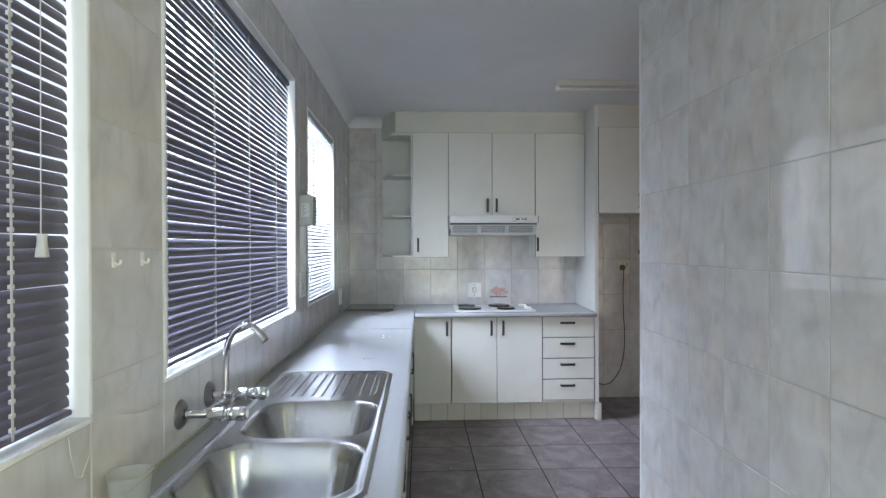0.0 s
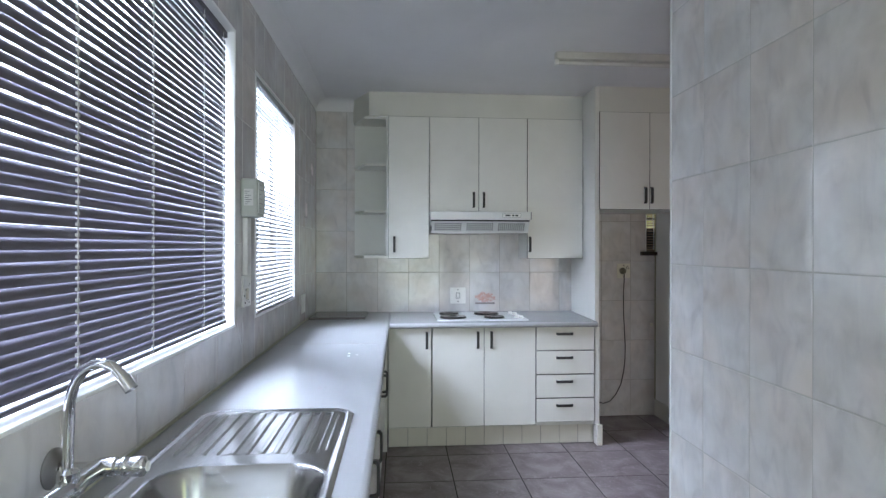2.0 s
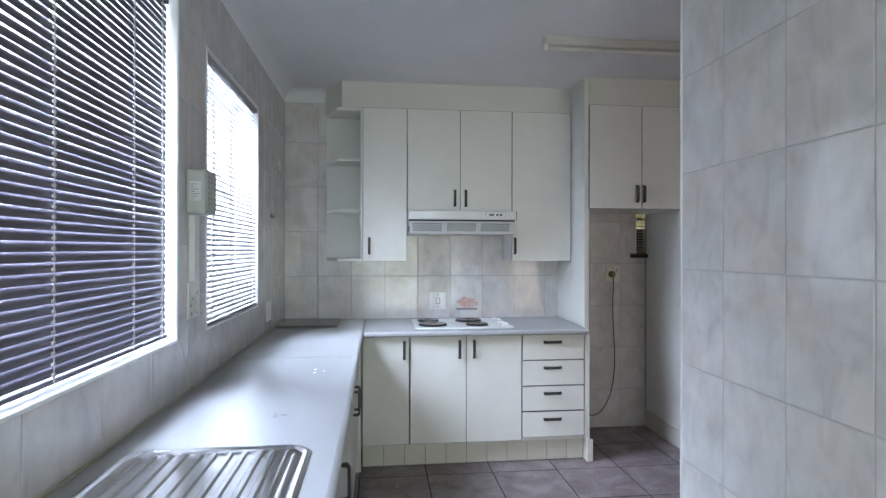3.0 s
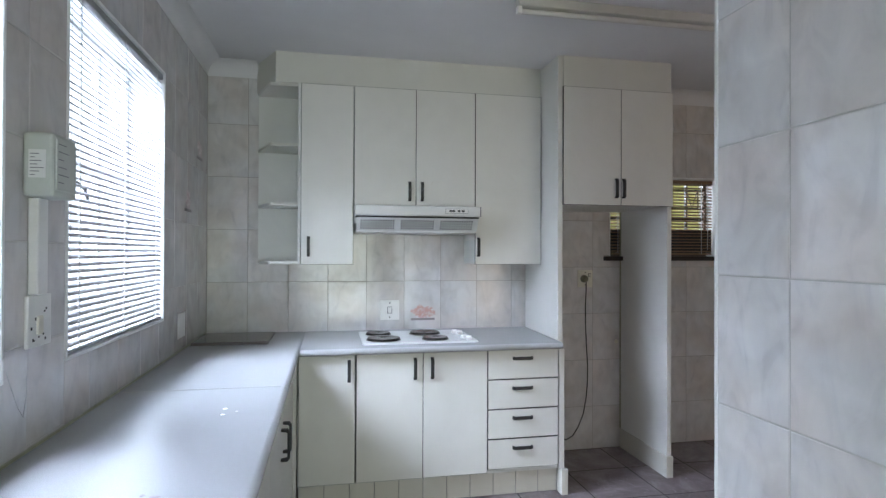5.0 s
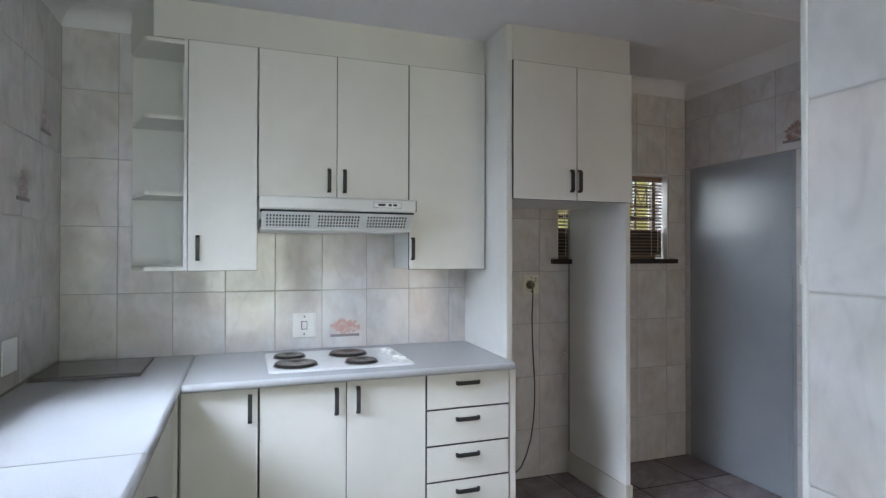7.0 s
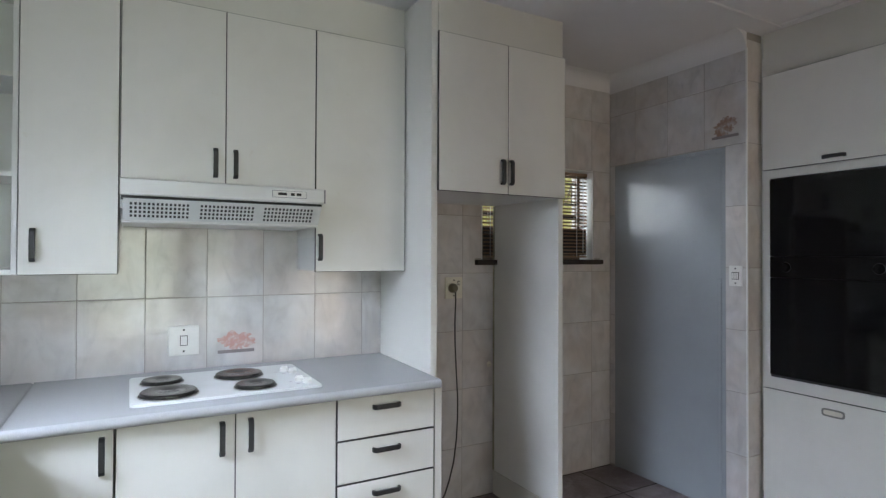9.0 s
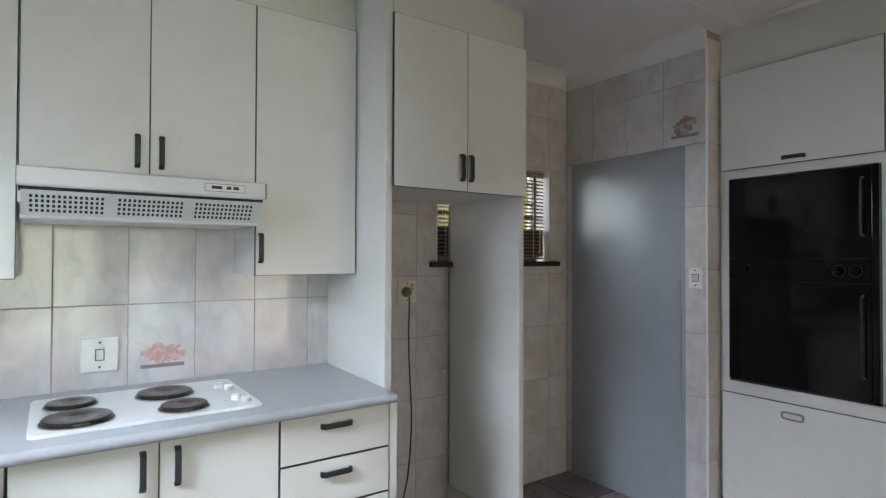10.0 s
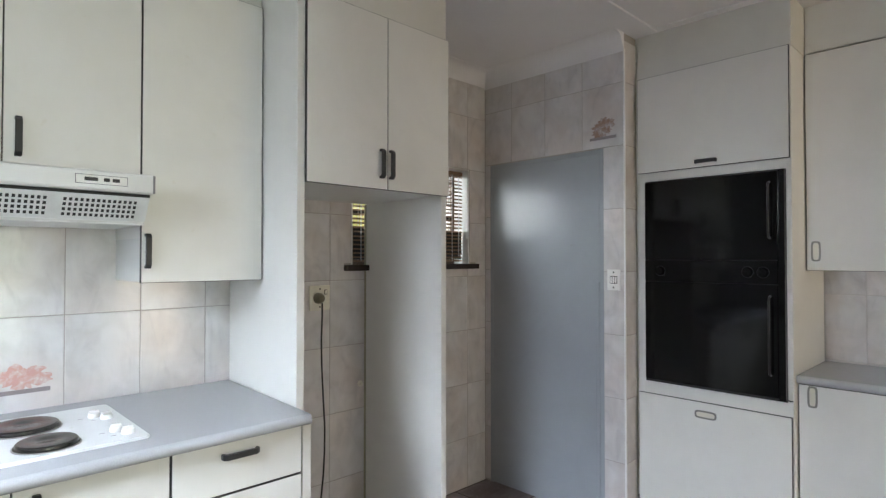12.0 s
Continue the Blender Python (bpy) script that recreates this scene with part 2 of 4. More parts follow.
def solo(name, bm, material, label, category, group="", kind="", soft=False):
    """A bmesh in world coordinates as a thing of one mesh, its origin at its base."""
    zs = min(v.co.z for v in bm.verts)
    n = len(bm.verts)
    base = Vector((sum(v.co.x for v in bm.verts) / n, sum(v.co.y for v in bm.verts) / n, zs))
    bmesh.ops.translate(bm, verts=bm.verts, vec=-base)
    me = mesh_of(name, bm, material)
    smooth(me, soft)
    ob = new(name, me)
    ob.location = base
    ORIGIN[ob.name] = base
    return tagged(ob, label, category, group, kind)


def box(x0, y0, z0, x1, y1, z1, r=0.0, seg=1, bm=None):
    """A box, its edges rounded by r, in a new bmesh or added to bm."""
    out = bm or bmesh.new()
    m = Matrix.Translation(((x0 + x1) / 2, (y0 + y1) / 2, (z0 + z1) / 2)) @ Matrix.Diagonal((abs(x1 - x0), abs(y1 - y0), abs(z1 - z0), 1))
    got = bmesh.ops.create_cube(out, size=1.0, matrix=m)
    if r:
        edges = list({e for v in got["verts"] for e in v.link_edges})
        bmesh.ops.bevel(out, geom=edges, offset=r, segments=seg, affect="EDGES", profile=0.5)
    return out


def prism(outline, axis, a, b, bm=None):
    """A closed outline of 2D points, extruded along axis from a to b. The outline lies in the other two axes, in the order x, y, z."""
    out = bm or bmesh.new()

    def put(p, w):
        return {"x": (w, p[0], p[1]), "y": (p[0], w, p[1]), "z": (p[0], p[1], w)}[axis]

    lo = [out.verts.new(put(p, a)) for p in outline]
    hi = [out.verts.new(put(p, b)) for p in outline]
    n = len(outline)
    for i in range(n):
        out.faces.new((lo[i], lo[(i + 1) % n], hi[(i + 1) % n], hi[i]))
    out.faces.new(lo)
    out.faces.new(hi[::-1])
    return out


def lathe(profile, centre, axis="z", n=24, bm=None, caps=True):
    """A turned shape: profile of (radius, height) along axis from centre."""
    out = bm or bmesh.new()
    turn = {"z": Matrix.Identity(3), "x": Matrix(((0, 0, 1), (0, 1, 0), (-1, 0, 0))), "y": Matrix(((1, 0, 0), (0, 0, 1), (0, -1, 0)))}[axis]
    rings = []
    for r, h in profile:
        rings.append([out.verts.new(Vector(centre) + turn @ Vector((r * math.cos(2 * math.pi * k / n), r * math.sin(2 * math.pi * k / n), h))) for k in range(n)])
    for a, b in zip(rings, rings[1:]):
        for k in range(n):
            out.faces.new((a[k], a[(k + 1) % n], b[(k + 1) % n], b[k]))
    if caps:
        out.faces.new(rings[0][::-1])
        out.faces.new(rings[-1])
    return out


def pipe(points, r, n=10, bm=None, radii=None):
    """A round tube along points."""
    out = bm or bmesh.new()
    pts = [Vector(p) for p in points]
    rings, side = [], None
    for i, p in enumerate(pts):
        ahead = (pts[min(i + 1, len(pts) - 1)] - pts[max(i - 1, 0)]).normalized()
        if side is None:
            side = ahead.cross(Vector((0, 0, 1)) if abs(ahead.z) < 0.9 else Vector((1, 0, 0))).normalized()
        side = (side - ahead * side.dot(ahead)).normalized()
        up = ahead.cross(side)
        rr = radii[i] if radii else r
        rings.append([out.verts.new(p + rr * (math.cos(2 * math.pi * k / n) * side + math.sin(2 * math.pi * k / n) * up)) for k in range(n)])
    for a, b in zip(rings, rings[1:]):
        for k in range(n):
            out.faces.new((a[k], a[(k + 1) % n], b[(k + 1) % n], b[k]))
    out.faces.new(rings[0][::-1])
    out.faces.new(rings[-1])
    return out


def slab(plane, u_range, v_range, holes, n0, n1):
    """A wall with rectangular openings that go through it. plane: the frame (u, v, n); n0 to n1: its thickness."""
    us = sorted({*u_range, *[min(max(h[k], u_range[0]), u_range[1]) for h in holes for k in (0, 1)]})
    vs = sorted({*v_range, *[min(max(h[k], v_range[0]), v_range[1]) for h in holes for k in (2, 3)]})

    def solid(i, j):
        if not (0 <= i < len(us) - 1 and 0 <= j < len(vs) - 1):
            return False
        u, v = (us[i] + us[i + 1]) / 2, (vs[j] + vs[j + 1]) / 2
        return not any(h[0] < u < h[1] and h[2] < v < h[3] for h in holes)

    bm, seen = bmesh.new(), {}

    def vert(u, v, n):
        key = (round(u, 5), round(v, 5), round(n, 5))
        if key not in seen:
            seen[key] = bm.verts.new(plane @ Vector((u, v, n)))
        return seen[key]

    for i in range(len(us) - 1):
        for j in range(len(vs) - 1):
            if not solid(i, j):
                continue
            a, b, c, d = us[i], us[i + 1], vs[j], vs[j + 1]
            for n in (n0, n1):
                bm.faces.new([vert(a, c, n), vert(b, c, n), vert(b, d, n), vert(a, d, n)])
            for (di, dj), (p, q) in (((-1, 0), ((a, c), (a, d))), ((1, 0), ((b, c), (b, d))), ((0, -1), ((a, c), (b, c))), ((0, 1), ((a, d), (b, d)))):
                if not solid(i + di, j + dj):
                    bm.faces.new([vert(*p, n0), vert(*q, n0), vert(*q, n1), vert(*p, n1)])
    return bm


FACES_EAST = lambda x: Matrix(((0, 0, 1, x), (1, 0, 0, 0), (0, 1, 0, 0), (0, 0, 0, 1)))
FACES_WEST = lambda x: Matrix(((0, 0, -1, x), (-1, 0, 0, 0), (0, 1, 0, 0), (0, 0, 0, 1)))
FACES_SOUTH = lambda y: Matrix(((1, 0, 0, 0), (0, 0, -1, y), (0, 1, 0, 0), (0, 0, 0, 1)))
FACES_UP = lambda z: Matrix(((1, 0, 0, 0), (0, 1, 0, 0), (0, 0, 1, z), (0, 0, 0, 1)))
TILE_MESHES = {}


def structure(name, bm, material, label, category="wall"):
    me = mesh_of(name, bm, material)
    ob = new(name, me)
    ORIGIN[ob.name] = Vector((0, 0, 0))
    return tagged(ob, label, category, "", "structure")


def cut(rects, h):
    out = []
    for a, b, c, d in rects:
        if h[0] >= b or h[1] <= a or h[2] >= d or h[3] <= c:
            out.append((a, b, c, d))
            continue
        if h[0] > a:
            out.append((a, h[0], c, d))
        if h[1] < b:
            out.append((h[1], b, c, d))
        lo, hi = max(a, h[0]), min(b, h[1])
        if h[2] > c:
            out.append((lo, hi, c, h[2]))
        if h[3] < d:
            out.append((lo, hi, h[3], d))
    return [r for r in out if r[1] - r[0] > 0.012 and r[3] - r[2] > 0.012]


def lay_tiles(parent, plane, u_range, v_range, u_at, v_at, pitch_u, pitch_v, holes, material, gap=0.0028, name="tile", tilt=0.12, depth=0.005, seed=1):
    """Tiles on a plane, one object each, cut round the holes; u_at and v_at: where one joint runs."""
    rng = random.Random(seed)
    u = u_at - math.ceil((u_at - u_range[0]) / pitch_u) * pitch_u
    while u < u_range[1] - 1e-4:
        v = v_at - math.ceil((v_at - v_range[0]) / pitch_v) * pitch_v
        while v < v_range[1] - 1e-4:
            a, b, c, d = max(u, u_range[0]), min(u + pitch_u, u_range[1]), max(v, v_range[0]), min(v + pitch_v, v_range[1])
            v += pitch_v
            if b - a < 0.012 or d - c < 0.012:
                continue
            rects = [(a + gap / 2, b - gap / 2, c + gap / 2, d - gap / 2)]
            for h in holes:
                rects = cut(rects, h)
            if not rects:
                continue
            cu, cv = (a + b) / 2, (c + d) / 2
            key = (material.name, tuple(round(x, 4) for r in rects for x in (r[0] - cu, r[1] - cu, r[2] - cv, r[3] - cv)))
            if key not in TILE_MESHES:
                bm = bmesh.new()
                for r in rects:
                    f = 0.0022 if len(rects) == 1 else 0.0
                    rings = []
                    for off, h in ((0, -depth), (0, -0.0012), (f, 0)):
                        rings.append([bm.verts.new((x, y, h)) for x, y in ((r[0] - cu + off, r[2] - cv + off), (r[1] - cu - off, r[2] - cv + off), (r[1] - cu - off, r[3] - cv - off), (r[0] - cu + off, r[3] - cv - off))])
                    for p, q in zip(rings, rings[1:]):
                        for k in range(4):
                            bm.faces.new((p[k], p[(k + 1) % 4], q[(k + 1) % 4], q[k]))
                    bm.faces.new(rings[-1])
                me = bpy.data.meshes.new(name)
                bm.to_mesh(me)
                bm.free()
                me.materials.append(material)
                TILE_MESHES[key] = me
            ob = new(name, TILE_MESHES[key])
            ob.parent = parent
            lean = Euler((radians(rng.gauss(0, tilt)), radians(rng.gauss(0, tilt)), 0)).to_matrix().to_4x4()
            ob.matrix_local = plane @ Matrix.Translation((cu, cv, rng.uniform(-0.0003, 0.0003))) @ lean
        u += pitch_u

# ---- the large structure ----
WEST, NORTH, EAST, CEIL = -0.48, 5.25, 4.06, 2.640
SOUTH, BAY_SOUTH = -1.7, 0.7
PART_X, PART_END = 1.275, 2.725
DOOR_WALL, PIER_END = 3.36, 4.268
JOINT = 0.0018
WIN_A, WIN_B, WIN_C = (-0.55, 1.112, 1.10, 2.33), (1.43, 2.965, 1.10, 2.33), (3.29, 4.30, 1.095, 2.27)
WIN_N = (2.305, 3.21, 1.40, 2.0)

wall_west = structure("wall_west", slab(FACES_EAST(WEST), (SOUTH - 0.2, NORTH + 0.2), (0, CEIL), [WIN_A, WIN_B, WIN_C], -0.24, -JOINT), GROUT, "pale grouted wall behind the sink with three window openings")
wall_north = structure("wall_north", slab(FACES_SOUTH(NORTH), (WEST - 0.2, DOOR_WALL + 0.03), (0, CEIL), [WIN_N], -0.22, -JOINT), AGED_GROUT, "pale grouted wall behind the hob with a small window")
DOOR = (-5.206, -4.392, 0.0, 2.035)
wall_east = structure("wall_east", slab(FACES_WEST(DOOR_WALL), (-NORTH - 0.2, -PIER_END - 0.004), (0, CEIL), [DOOR], -0.14, -JOINT), AGED_GROUT, "short tiled wall that holds the grey door")
wall_bay = structure("wall_bay", slab(FACES_WEST(EAST), (-PIER_END, -BAY_SOUTH + 0.1), (0, CEIL), [], -0.15, -JOINT), GROUT, "plain wall behind the oven cabinets")
# opening added out of view in the partition, for the side fill lamp
UNSEEN_OPENING = (-0.35, 0.85, -0.1, 2.1)
partition = structure("wall_partition", slab(FACES_WEST(PART_X), (-PART_END, -SOUTH), (0, CEIL), [UNSEEN_OPENING], -0.11, -JOINT), GROUT, "tiled partition wall that ends beside the walkway")
# closing walls out of view; their openings are added to admit the fill lamps
structure("wall_south", slab(FACES_SOUTH(SOUTH), (WEST - 0.2, PART_X + 0.11), (0, CEIL), [(-0.3, 1.2, -0.1, 2.3)], 0.0, 0.15), PLASTER, "plain white plaster wall out of view, with an opening added for a lamp")
structure("wall_bay_south", slab(FACES_SOUTH(BAY_SOUTH), (PART_X + 0.11, EAST + 0.2), (0, CEIL), [(2.35, 3.8, -0.1, 2.1)], 0.0, 0.15), PLASTER, "plain white plaster wall out of view, with a wide opening added for a lamp")
structure("wall_behind_door", box(DOOR_WALL + 0.5, PIER_END + 0.002, 0, EAST + 0.15, NORTH + 0.2, CEIL), PLASTER, "plain wall behind the grey door")
floor = structure("floor", box(WEST - 0.2, SOUTH - 0.2, -0.12, EAST + 0.2, NORTH + 0.2, -0.002), FLOOR_GROUT, "dark grout bed of the tiled kitchen floor", "floor")
ceiling_mesh = box(WEST - 0.2, SOUTH - 0.2, CEIL, EAST + 0.2, NORTH + 0.2, CEIL + 0.1)
structure("ceiling", ceiling_mesh, CEILING, "smooth white painted ceiling", "ceiling")
# cover strips over the ceiling boards
for x0, y0, x1, y1 in ((PART_X + 0.12, 4.13, 3.46, 4.165), (3.42, 2.2, 3.455, 4.125)):
    structure("ceiling_trim", box(x0, y0, CEIL - 0.008, x1, y1, CEIL + 0.002, 0.003), CEILING, "flat white cover strip on the ceiling", "trim")


def cove(size=0.09, proj=None, n=6):
    proj = proj or size
    pts = [(0, 0), (0, -size)]
    for k in range(n + 1):
        a = math.pi / 2 * k / n
        pts.append((0.006 + (proj - 0.006) * (1 - math.cos(a)), -size + (size - 0.002) * math.sin(a)))
    return pts + [(proj, 0)]


def cornice(axis, at, a, b, side, size=0.09, proj=None):
    bm = prism([(at + side * p, CEIL + q) for p, q in cove(size, proj)], axis, a, b)
    me_ob = structure("cornice", bm, CEILING, "white coved cornice under the ceiling", "cornice")
    smooth(me_ob.data, True)


cornice("y", WEST - 0.004, SOUTH, NORTH, 1)
cornice("x", NORTH + 0.004, WEST, -0.170, -1)
cornice("x", NORTH + 0.004, 2.430, DOOR_WALL, -1)
cornice("y", DOOR_WALL + 0.004, PIER_END, NORTH, -1, 0.10, 0.085)
cornice("y", PART_X + 0.004, SOUTH, PART_END + 0.002, -1, 0.075, 0.014)

# corner bead on the end of the partition, and on the pier
structure("trim", box(PART_X - 0.004, PART_END - 0.004, 0, PART_X + 0.114, PART_END + 0.008, CEIL - 0.01, 0.004, 2), REVEAL, "white corner trim on the partition's end", "trim")
structure("trim", box(DOOR_WALL - 0.003, PIER_END - 0.006, 0, DOOR_WALL + 0.006, PIER_END + 0.004, CEIL - 0.09, 0.002), REVEAL, "thin pale corner trim on the tiled pier", "trim")

# boxed-in bulkheads above the cabinets
structure("bulkhead", prism([(-0.034, 4.952), (1.653, 4.952), (1.653, NORTH - 0.002), (-0.178, NORTH - 0.002)], "z", 2.452, CEIL + 0.002), CREAM, "cream painted bulkhead above the wall cabinets", "bulkhead")
structure("bulkhead", box(1.689, 4.668, 2.449, 2.428, NORTH - 0.002, CEIL + 0.002, 0.003), CREAM, "cream painted bulkhead above the fridge recess", "bulkhead")
structure("bulkhead", box(3.492, 3.521, 2.405, EAST - 0.002, 4.258, CEIL + 0.002, 0.003), CREAM, "cream painted bulkhead above the oven cabinet", "bulkhead")
structure("bulkhead", box(3.712, 2.2, 2.411, EAST - 0.002, 3.519, CEIL + 0.002, 0.003), CREAM, "cream painted bulkhead above the wall cabinets", "bulkhead")


# ---- windows and blinds ----
def window_east_facing(name, w, mullions, rails, label):
    """A steel window in the west wall."""
    u0, u1, v0, v1 = w
    r = root(name, (WEST - 0.15, (u0 + u1) / 2, v0), label, "window", "", "structure")
    bm = bmesh.new()
    x0, x1 = WEST - 0.19, WEST - 0.15
    for a, b, c, d in ((u0, u1, v0, v0 + 0.035), (u0, u1, v1 - 0.035, v1), (u0, u0 + 0.035, v0 + 0.035, v1 - 0.035), (u1 - 0.035, u1, v0 + 0.035, v1 - 0.035)):
        box(x0, a, c, x1, b, d, 0.003, bm=bm)
    part("window_frame", bm, REVEAL, r, "white painted steel frame")
    for u in mullions:
        part("mullion", box(x0 + 0.004, u - 0.014, v0 + 0.035, x1 - 0.004, u + 0.014, v1 - 0.035, 0.002), REVEAL, r)
    for v in rails:
        part("glazing_bar", box(x0 + 0.006, u0 + 0.035, v - 0.011, x1 - 0.006, u1 - 0.035, v + 0.011, 0.002), REVEAL, r)
    pane = part("pane", box(WEST - 0.173, u0 + 0.03, v0 + 0.03, WEST - 0.169, u1 - 0.03, v1 - 0.03), GLASS, r, "clear window glass")
    pane.visible_shadow = False
    # painted lining of the opening
    bm = bmesh.new()
    for a, b, c, d in ((u0, u1, v0 + 0.0005, v0 + 0.012), (u0, u1, v1 - 0.012, v1 - 0.0005), (u0 + 0.0005, u0 + 0.012, v0 + 0.012, v1 - 0.012), (u1 - 0.012, u1 - 0.0005, v0 + 0.012, v1 - 0.012)):
        box(WEST - 0.15, a, c, WEST + 0.004, b, d, 0.002, bm=bm)
    part("window_sill", bm, REVEAL, r, "white painted reveal and sill")
    return r


window_east_facing("window_1", WIN_A, (0.27,), (), "white steel window over the sink behind a blind")
window_east_facing("window_2", WIN_B, (1.95, 2.45), (), "wide white steel window over the sink behind a blind")
window_3 = window_east_facing("window_3", WIN_C, (3.63, 3.96), (1.75,), "white steel window over the worktop behind an open blind")
part("window_stay", pipe([(WEST - 0.145, 3.60, 1.66), (WEST - 0.12, 3.66, 1.67), (WEST - 0.115, 3.72, 1.65), (WEST - 0.12, 3.76, 1.61)], 0.006, 8), IRON, window_3, "black iron window stay", True)


def slat_outline(width, tilt, sag=0.0040, thick=0.0005, n=5):
    """The curved section of a slat, tilted by that many degrees, in the wall's depth and height."""
    top, low = [], []
    for k in range(n + 1):
        s = (k / n - 0.5) * width
        c = sag * (1 - (2 * k / n - 1) ** 2)
        top.append((s, c))
        low.append((s, c - thick))
    t = radians(tilt)
    return [(p * math.cos(t) - q * math.sin(t), p * math.sin(t) + q * math.cos(t)) for p, q in top + low[::-1]]


def blind(along, depth_at, a, b, z0, z1, tilt, pitch, material, cords, label, seed, stack=0.0):
    """A venetian blind: slats along axis 'y' or 'x' from a to b."""
    rng = random.Random(seed)
    at = (depth_at, (a + b) / 2, z0) if along == "y" else ((a + b) / 2, depth_at, z0)
    r = root("venetian_blind", at, label, "blind")

    def bar(lo, hi, half, name, mat, rad=0.004):
        bm = box(depth_at - half, a, lo, depth_at + half, b, hi, rad, 2) if along == "y" else box(a, depth_at - half, lo, b, depth_at + half, hi, rad, 2)
        part(name, bm, mat, r)

    bar(z1 - 0.026, z1, 0.014, "head_rail", material)
    bar(z0, z0 + 0.012, 0.012, "bottom_rail", material)
    me = None
    z = z0 + 0.012 + pitch * 0.7
    while z < z1 - 0.03:
        if me is None:
            bm = prism([(p, q) for p, q in slat_outline(0.0256, tilt if along == "y" else -tilt)], along, -(b - a) / 2, (b - a) / 2)
            me = mesh_of("slat", bm, material)
            smooth(me, True)
        ob = new("slat", me)
        ob.parent = r
        turn = Euler((radians(rng.gauss(0, 0.10)), radians(rng.gauss(0, 0.4)), 0)) if along == "y" else Euler((radians(rng.gauss(0, 0.4)), radians(rng.gauss(0, 0.10)), 0))
        if rng.random() < 0.06:
            turn.y, turn.x = (turn.y * 2.5, turn.x * 2) if along == "y" else (turn.y * 2, turn.x * 2.5)
        ob.matrix_local = Matrix.Translation((0, 0, z - z0 + rng.gauss(0, 0.0003))) @ turn.to_matrix().to_4x4()
        z += pitch if z - z0 > stack else 0.006
    for c in cords:
        bm = bmesh.new()
        for off in (-0.0135, 0.0135):
            if along == "y":
                box(depth_at + off - 0.0006, c - 0.0024, z0 + 0.005, depth_at + off + 0.0006, c + 0.0024, z1 - 0.02, bm=bm)
            else:
                box(c - 0.0024, depth_at + off - 0.0006, z0 + 0.005, c + 0.0024, depth_at + off + 0.0006, z1 - 0.02, bm=bm)
        tagged(part("ladder_cord", bm, CORD, r), kind="stuff")
        bm = bmesh.new()
        zz = z0 + 0.02
        while zz < z1 - 0.04:
            if along == "y":
                box(depth_at + 0.010, c - 0.005, zz, depth_at + 0.0150, c + 0.005, zz + 0.007, bm=bm)
            else:
                box(c - 0.003, depth_at - 0.0145, zz, c + 0.003, depth_at - 0.010, zz + 0.005, bm=bm)
            zz += pitch
        tagged(part("ladder_tape", bm, CORD, r), kind="stuff")
    return r


blind_1 = blind("y", WEST - 0.034, WIN_A[0] + 0.02, WIN_A[1] - 0.022, 1.122, 2.31, -70, 0.0238, SLAT, (-0.3, 0.30, 0.925), "dark grey aluminium venetian blind, nearly closed", 3)
blind_2 = blind("y", WEST - 0.034, WIN_B[0] + 0.02, WIN_B[1] - 0.030, 1.122, 2.31, -75, 0.0238, SLAT, (1.50, 1.86, 2.24, 2.66, 2.88), "dark grey aluminium venetian blind, nearly closed", 5)
blind("y", WEST - 0.018, WIN_C[0] + 0.013, WIN_C[1] - 0.013, 1.1085, 2.256, -36, 0.0225, SLAT_WHITE, (3.40, 3.80, 4.20), "pale aluminium venetian blind with open slats", 8)
# pull cords with their tassels
for r, y, z in ((blind_1, 0.985, 1.472), ):
    part("pull_cord", pipe([(WEST - 0.012, y, 2.29), (WEST - 0.011, y + 0.002, 1.9), (WEST - 0.012, y, z)], 0.0011, 6), CORD, r)
    part("tassel", lathe([(0.004, 0), (0.0085, 0.0), (0.0075, -0.010), (0.0110, -0.040), (0.006, -0.041)], (WEST - 0.010, y, z), "z", 12), CORD, r, "white plastic tassel", True)
part("tilt_cord", pipe([(WEST + 0.006, 1.028, 1.10), (WEST + 0.008, 1.028, 1.085), (WEST + 0.010, 1.03, 1.06), (WEST + 0.010, 1.045, 1.018), (WEST + 0.009, 1.065, 1.010), (WEST + 0.009, 1.09, 1.042), (WEST + 0.008, 1.10, 1.12)], 0.0011, 6), CORD, blind_1, "", True)
part("tilt_cord", pipe([(WEST + 0.005, 2.972, 1.13), (WEST + 0.006, 2.985, 1.10), (WEST + 0.008, 3.02, 1.03), (WEST + 0.008, 3.045, 1.00), (WEST + 0.008, 3.06, 1.05), (WEST + 0.006, 3.065, 1.10)], 0.0011, 6), CORD, blind_2, "", True)

# the small window behind the fridge recess
u0, u1, v0, v1 = WIN_N
win = root("window_4", ((u0 + u1) / 2, NORTH + 0.12, v0), "small steel window with burglar bars and a brown blind", "window", "", "structure")
bm = bmesh.new()
for a, b, c, d in ((u0, u1, v0, v0 + 0.03), (u0, u1, v1 - 0.03, v1), (u0, u0 + 0.03, v0 + 0.03, v1 - 0.03), (u1 - 0.03, u1, v0 + 0.03, v1 - 0.03)):
    box(a, NORTH + 0.13, c, b, NORTH + 0.17, d, 0.003, bm=bm)
part("window_frame", bm, BROWN, win, "brown painted steel frame")
part("mullion", box(3.03, NORTH + 0.138, v0 + 0.03, 3.046, NORTH + 0.166, v1 - 0.03, 0.002), IRON, win)
part("mullion", box(2.60, NORTH + 0.134, v0 + 0.03, 2.625, NORTH + 0.166, v1 - 0.03, 0.002), IRON, win)
part("glazing_bar", box(u0 + 0.03, NORTH + 0.136, 1.685, u1 - 0.03, NORTH + 0.164, 1.71, 0.002), IRON, win)
bars = bmesh.new()
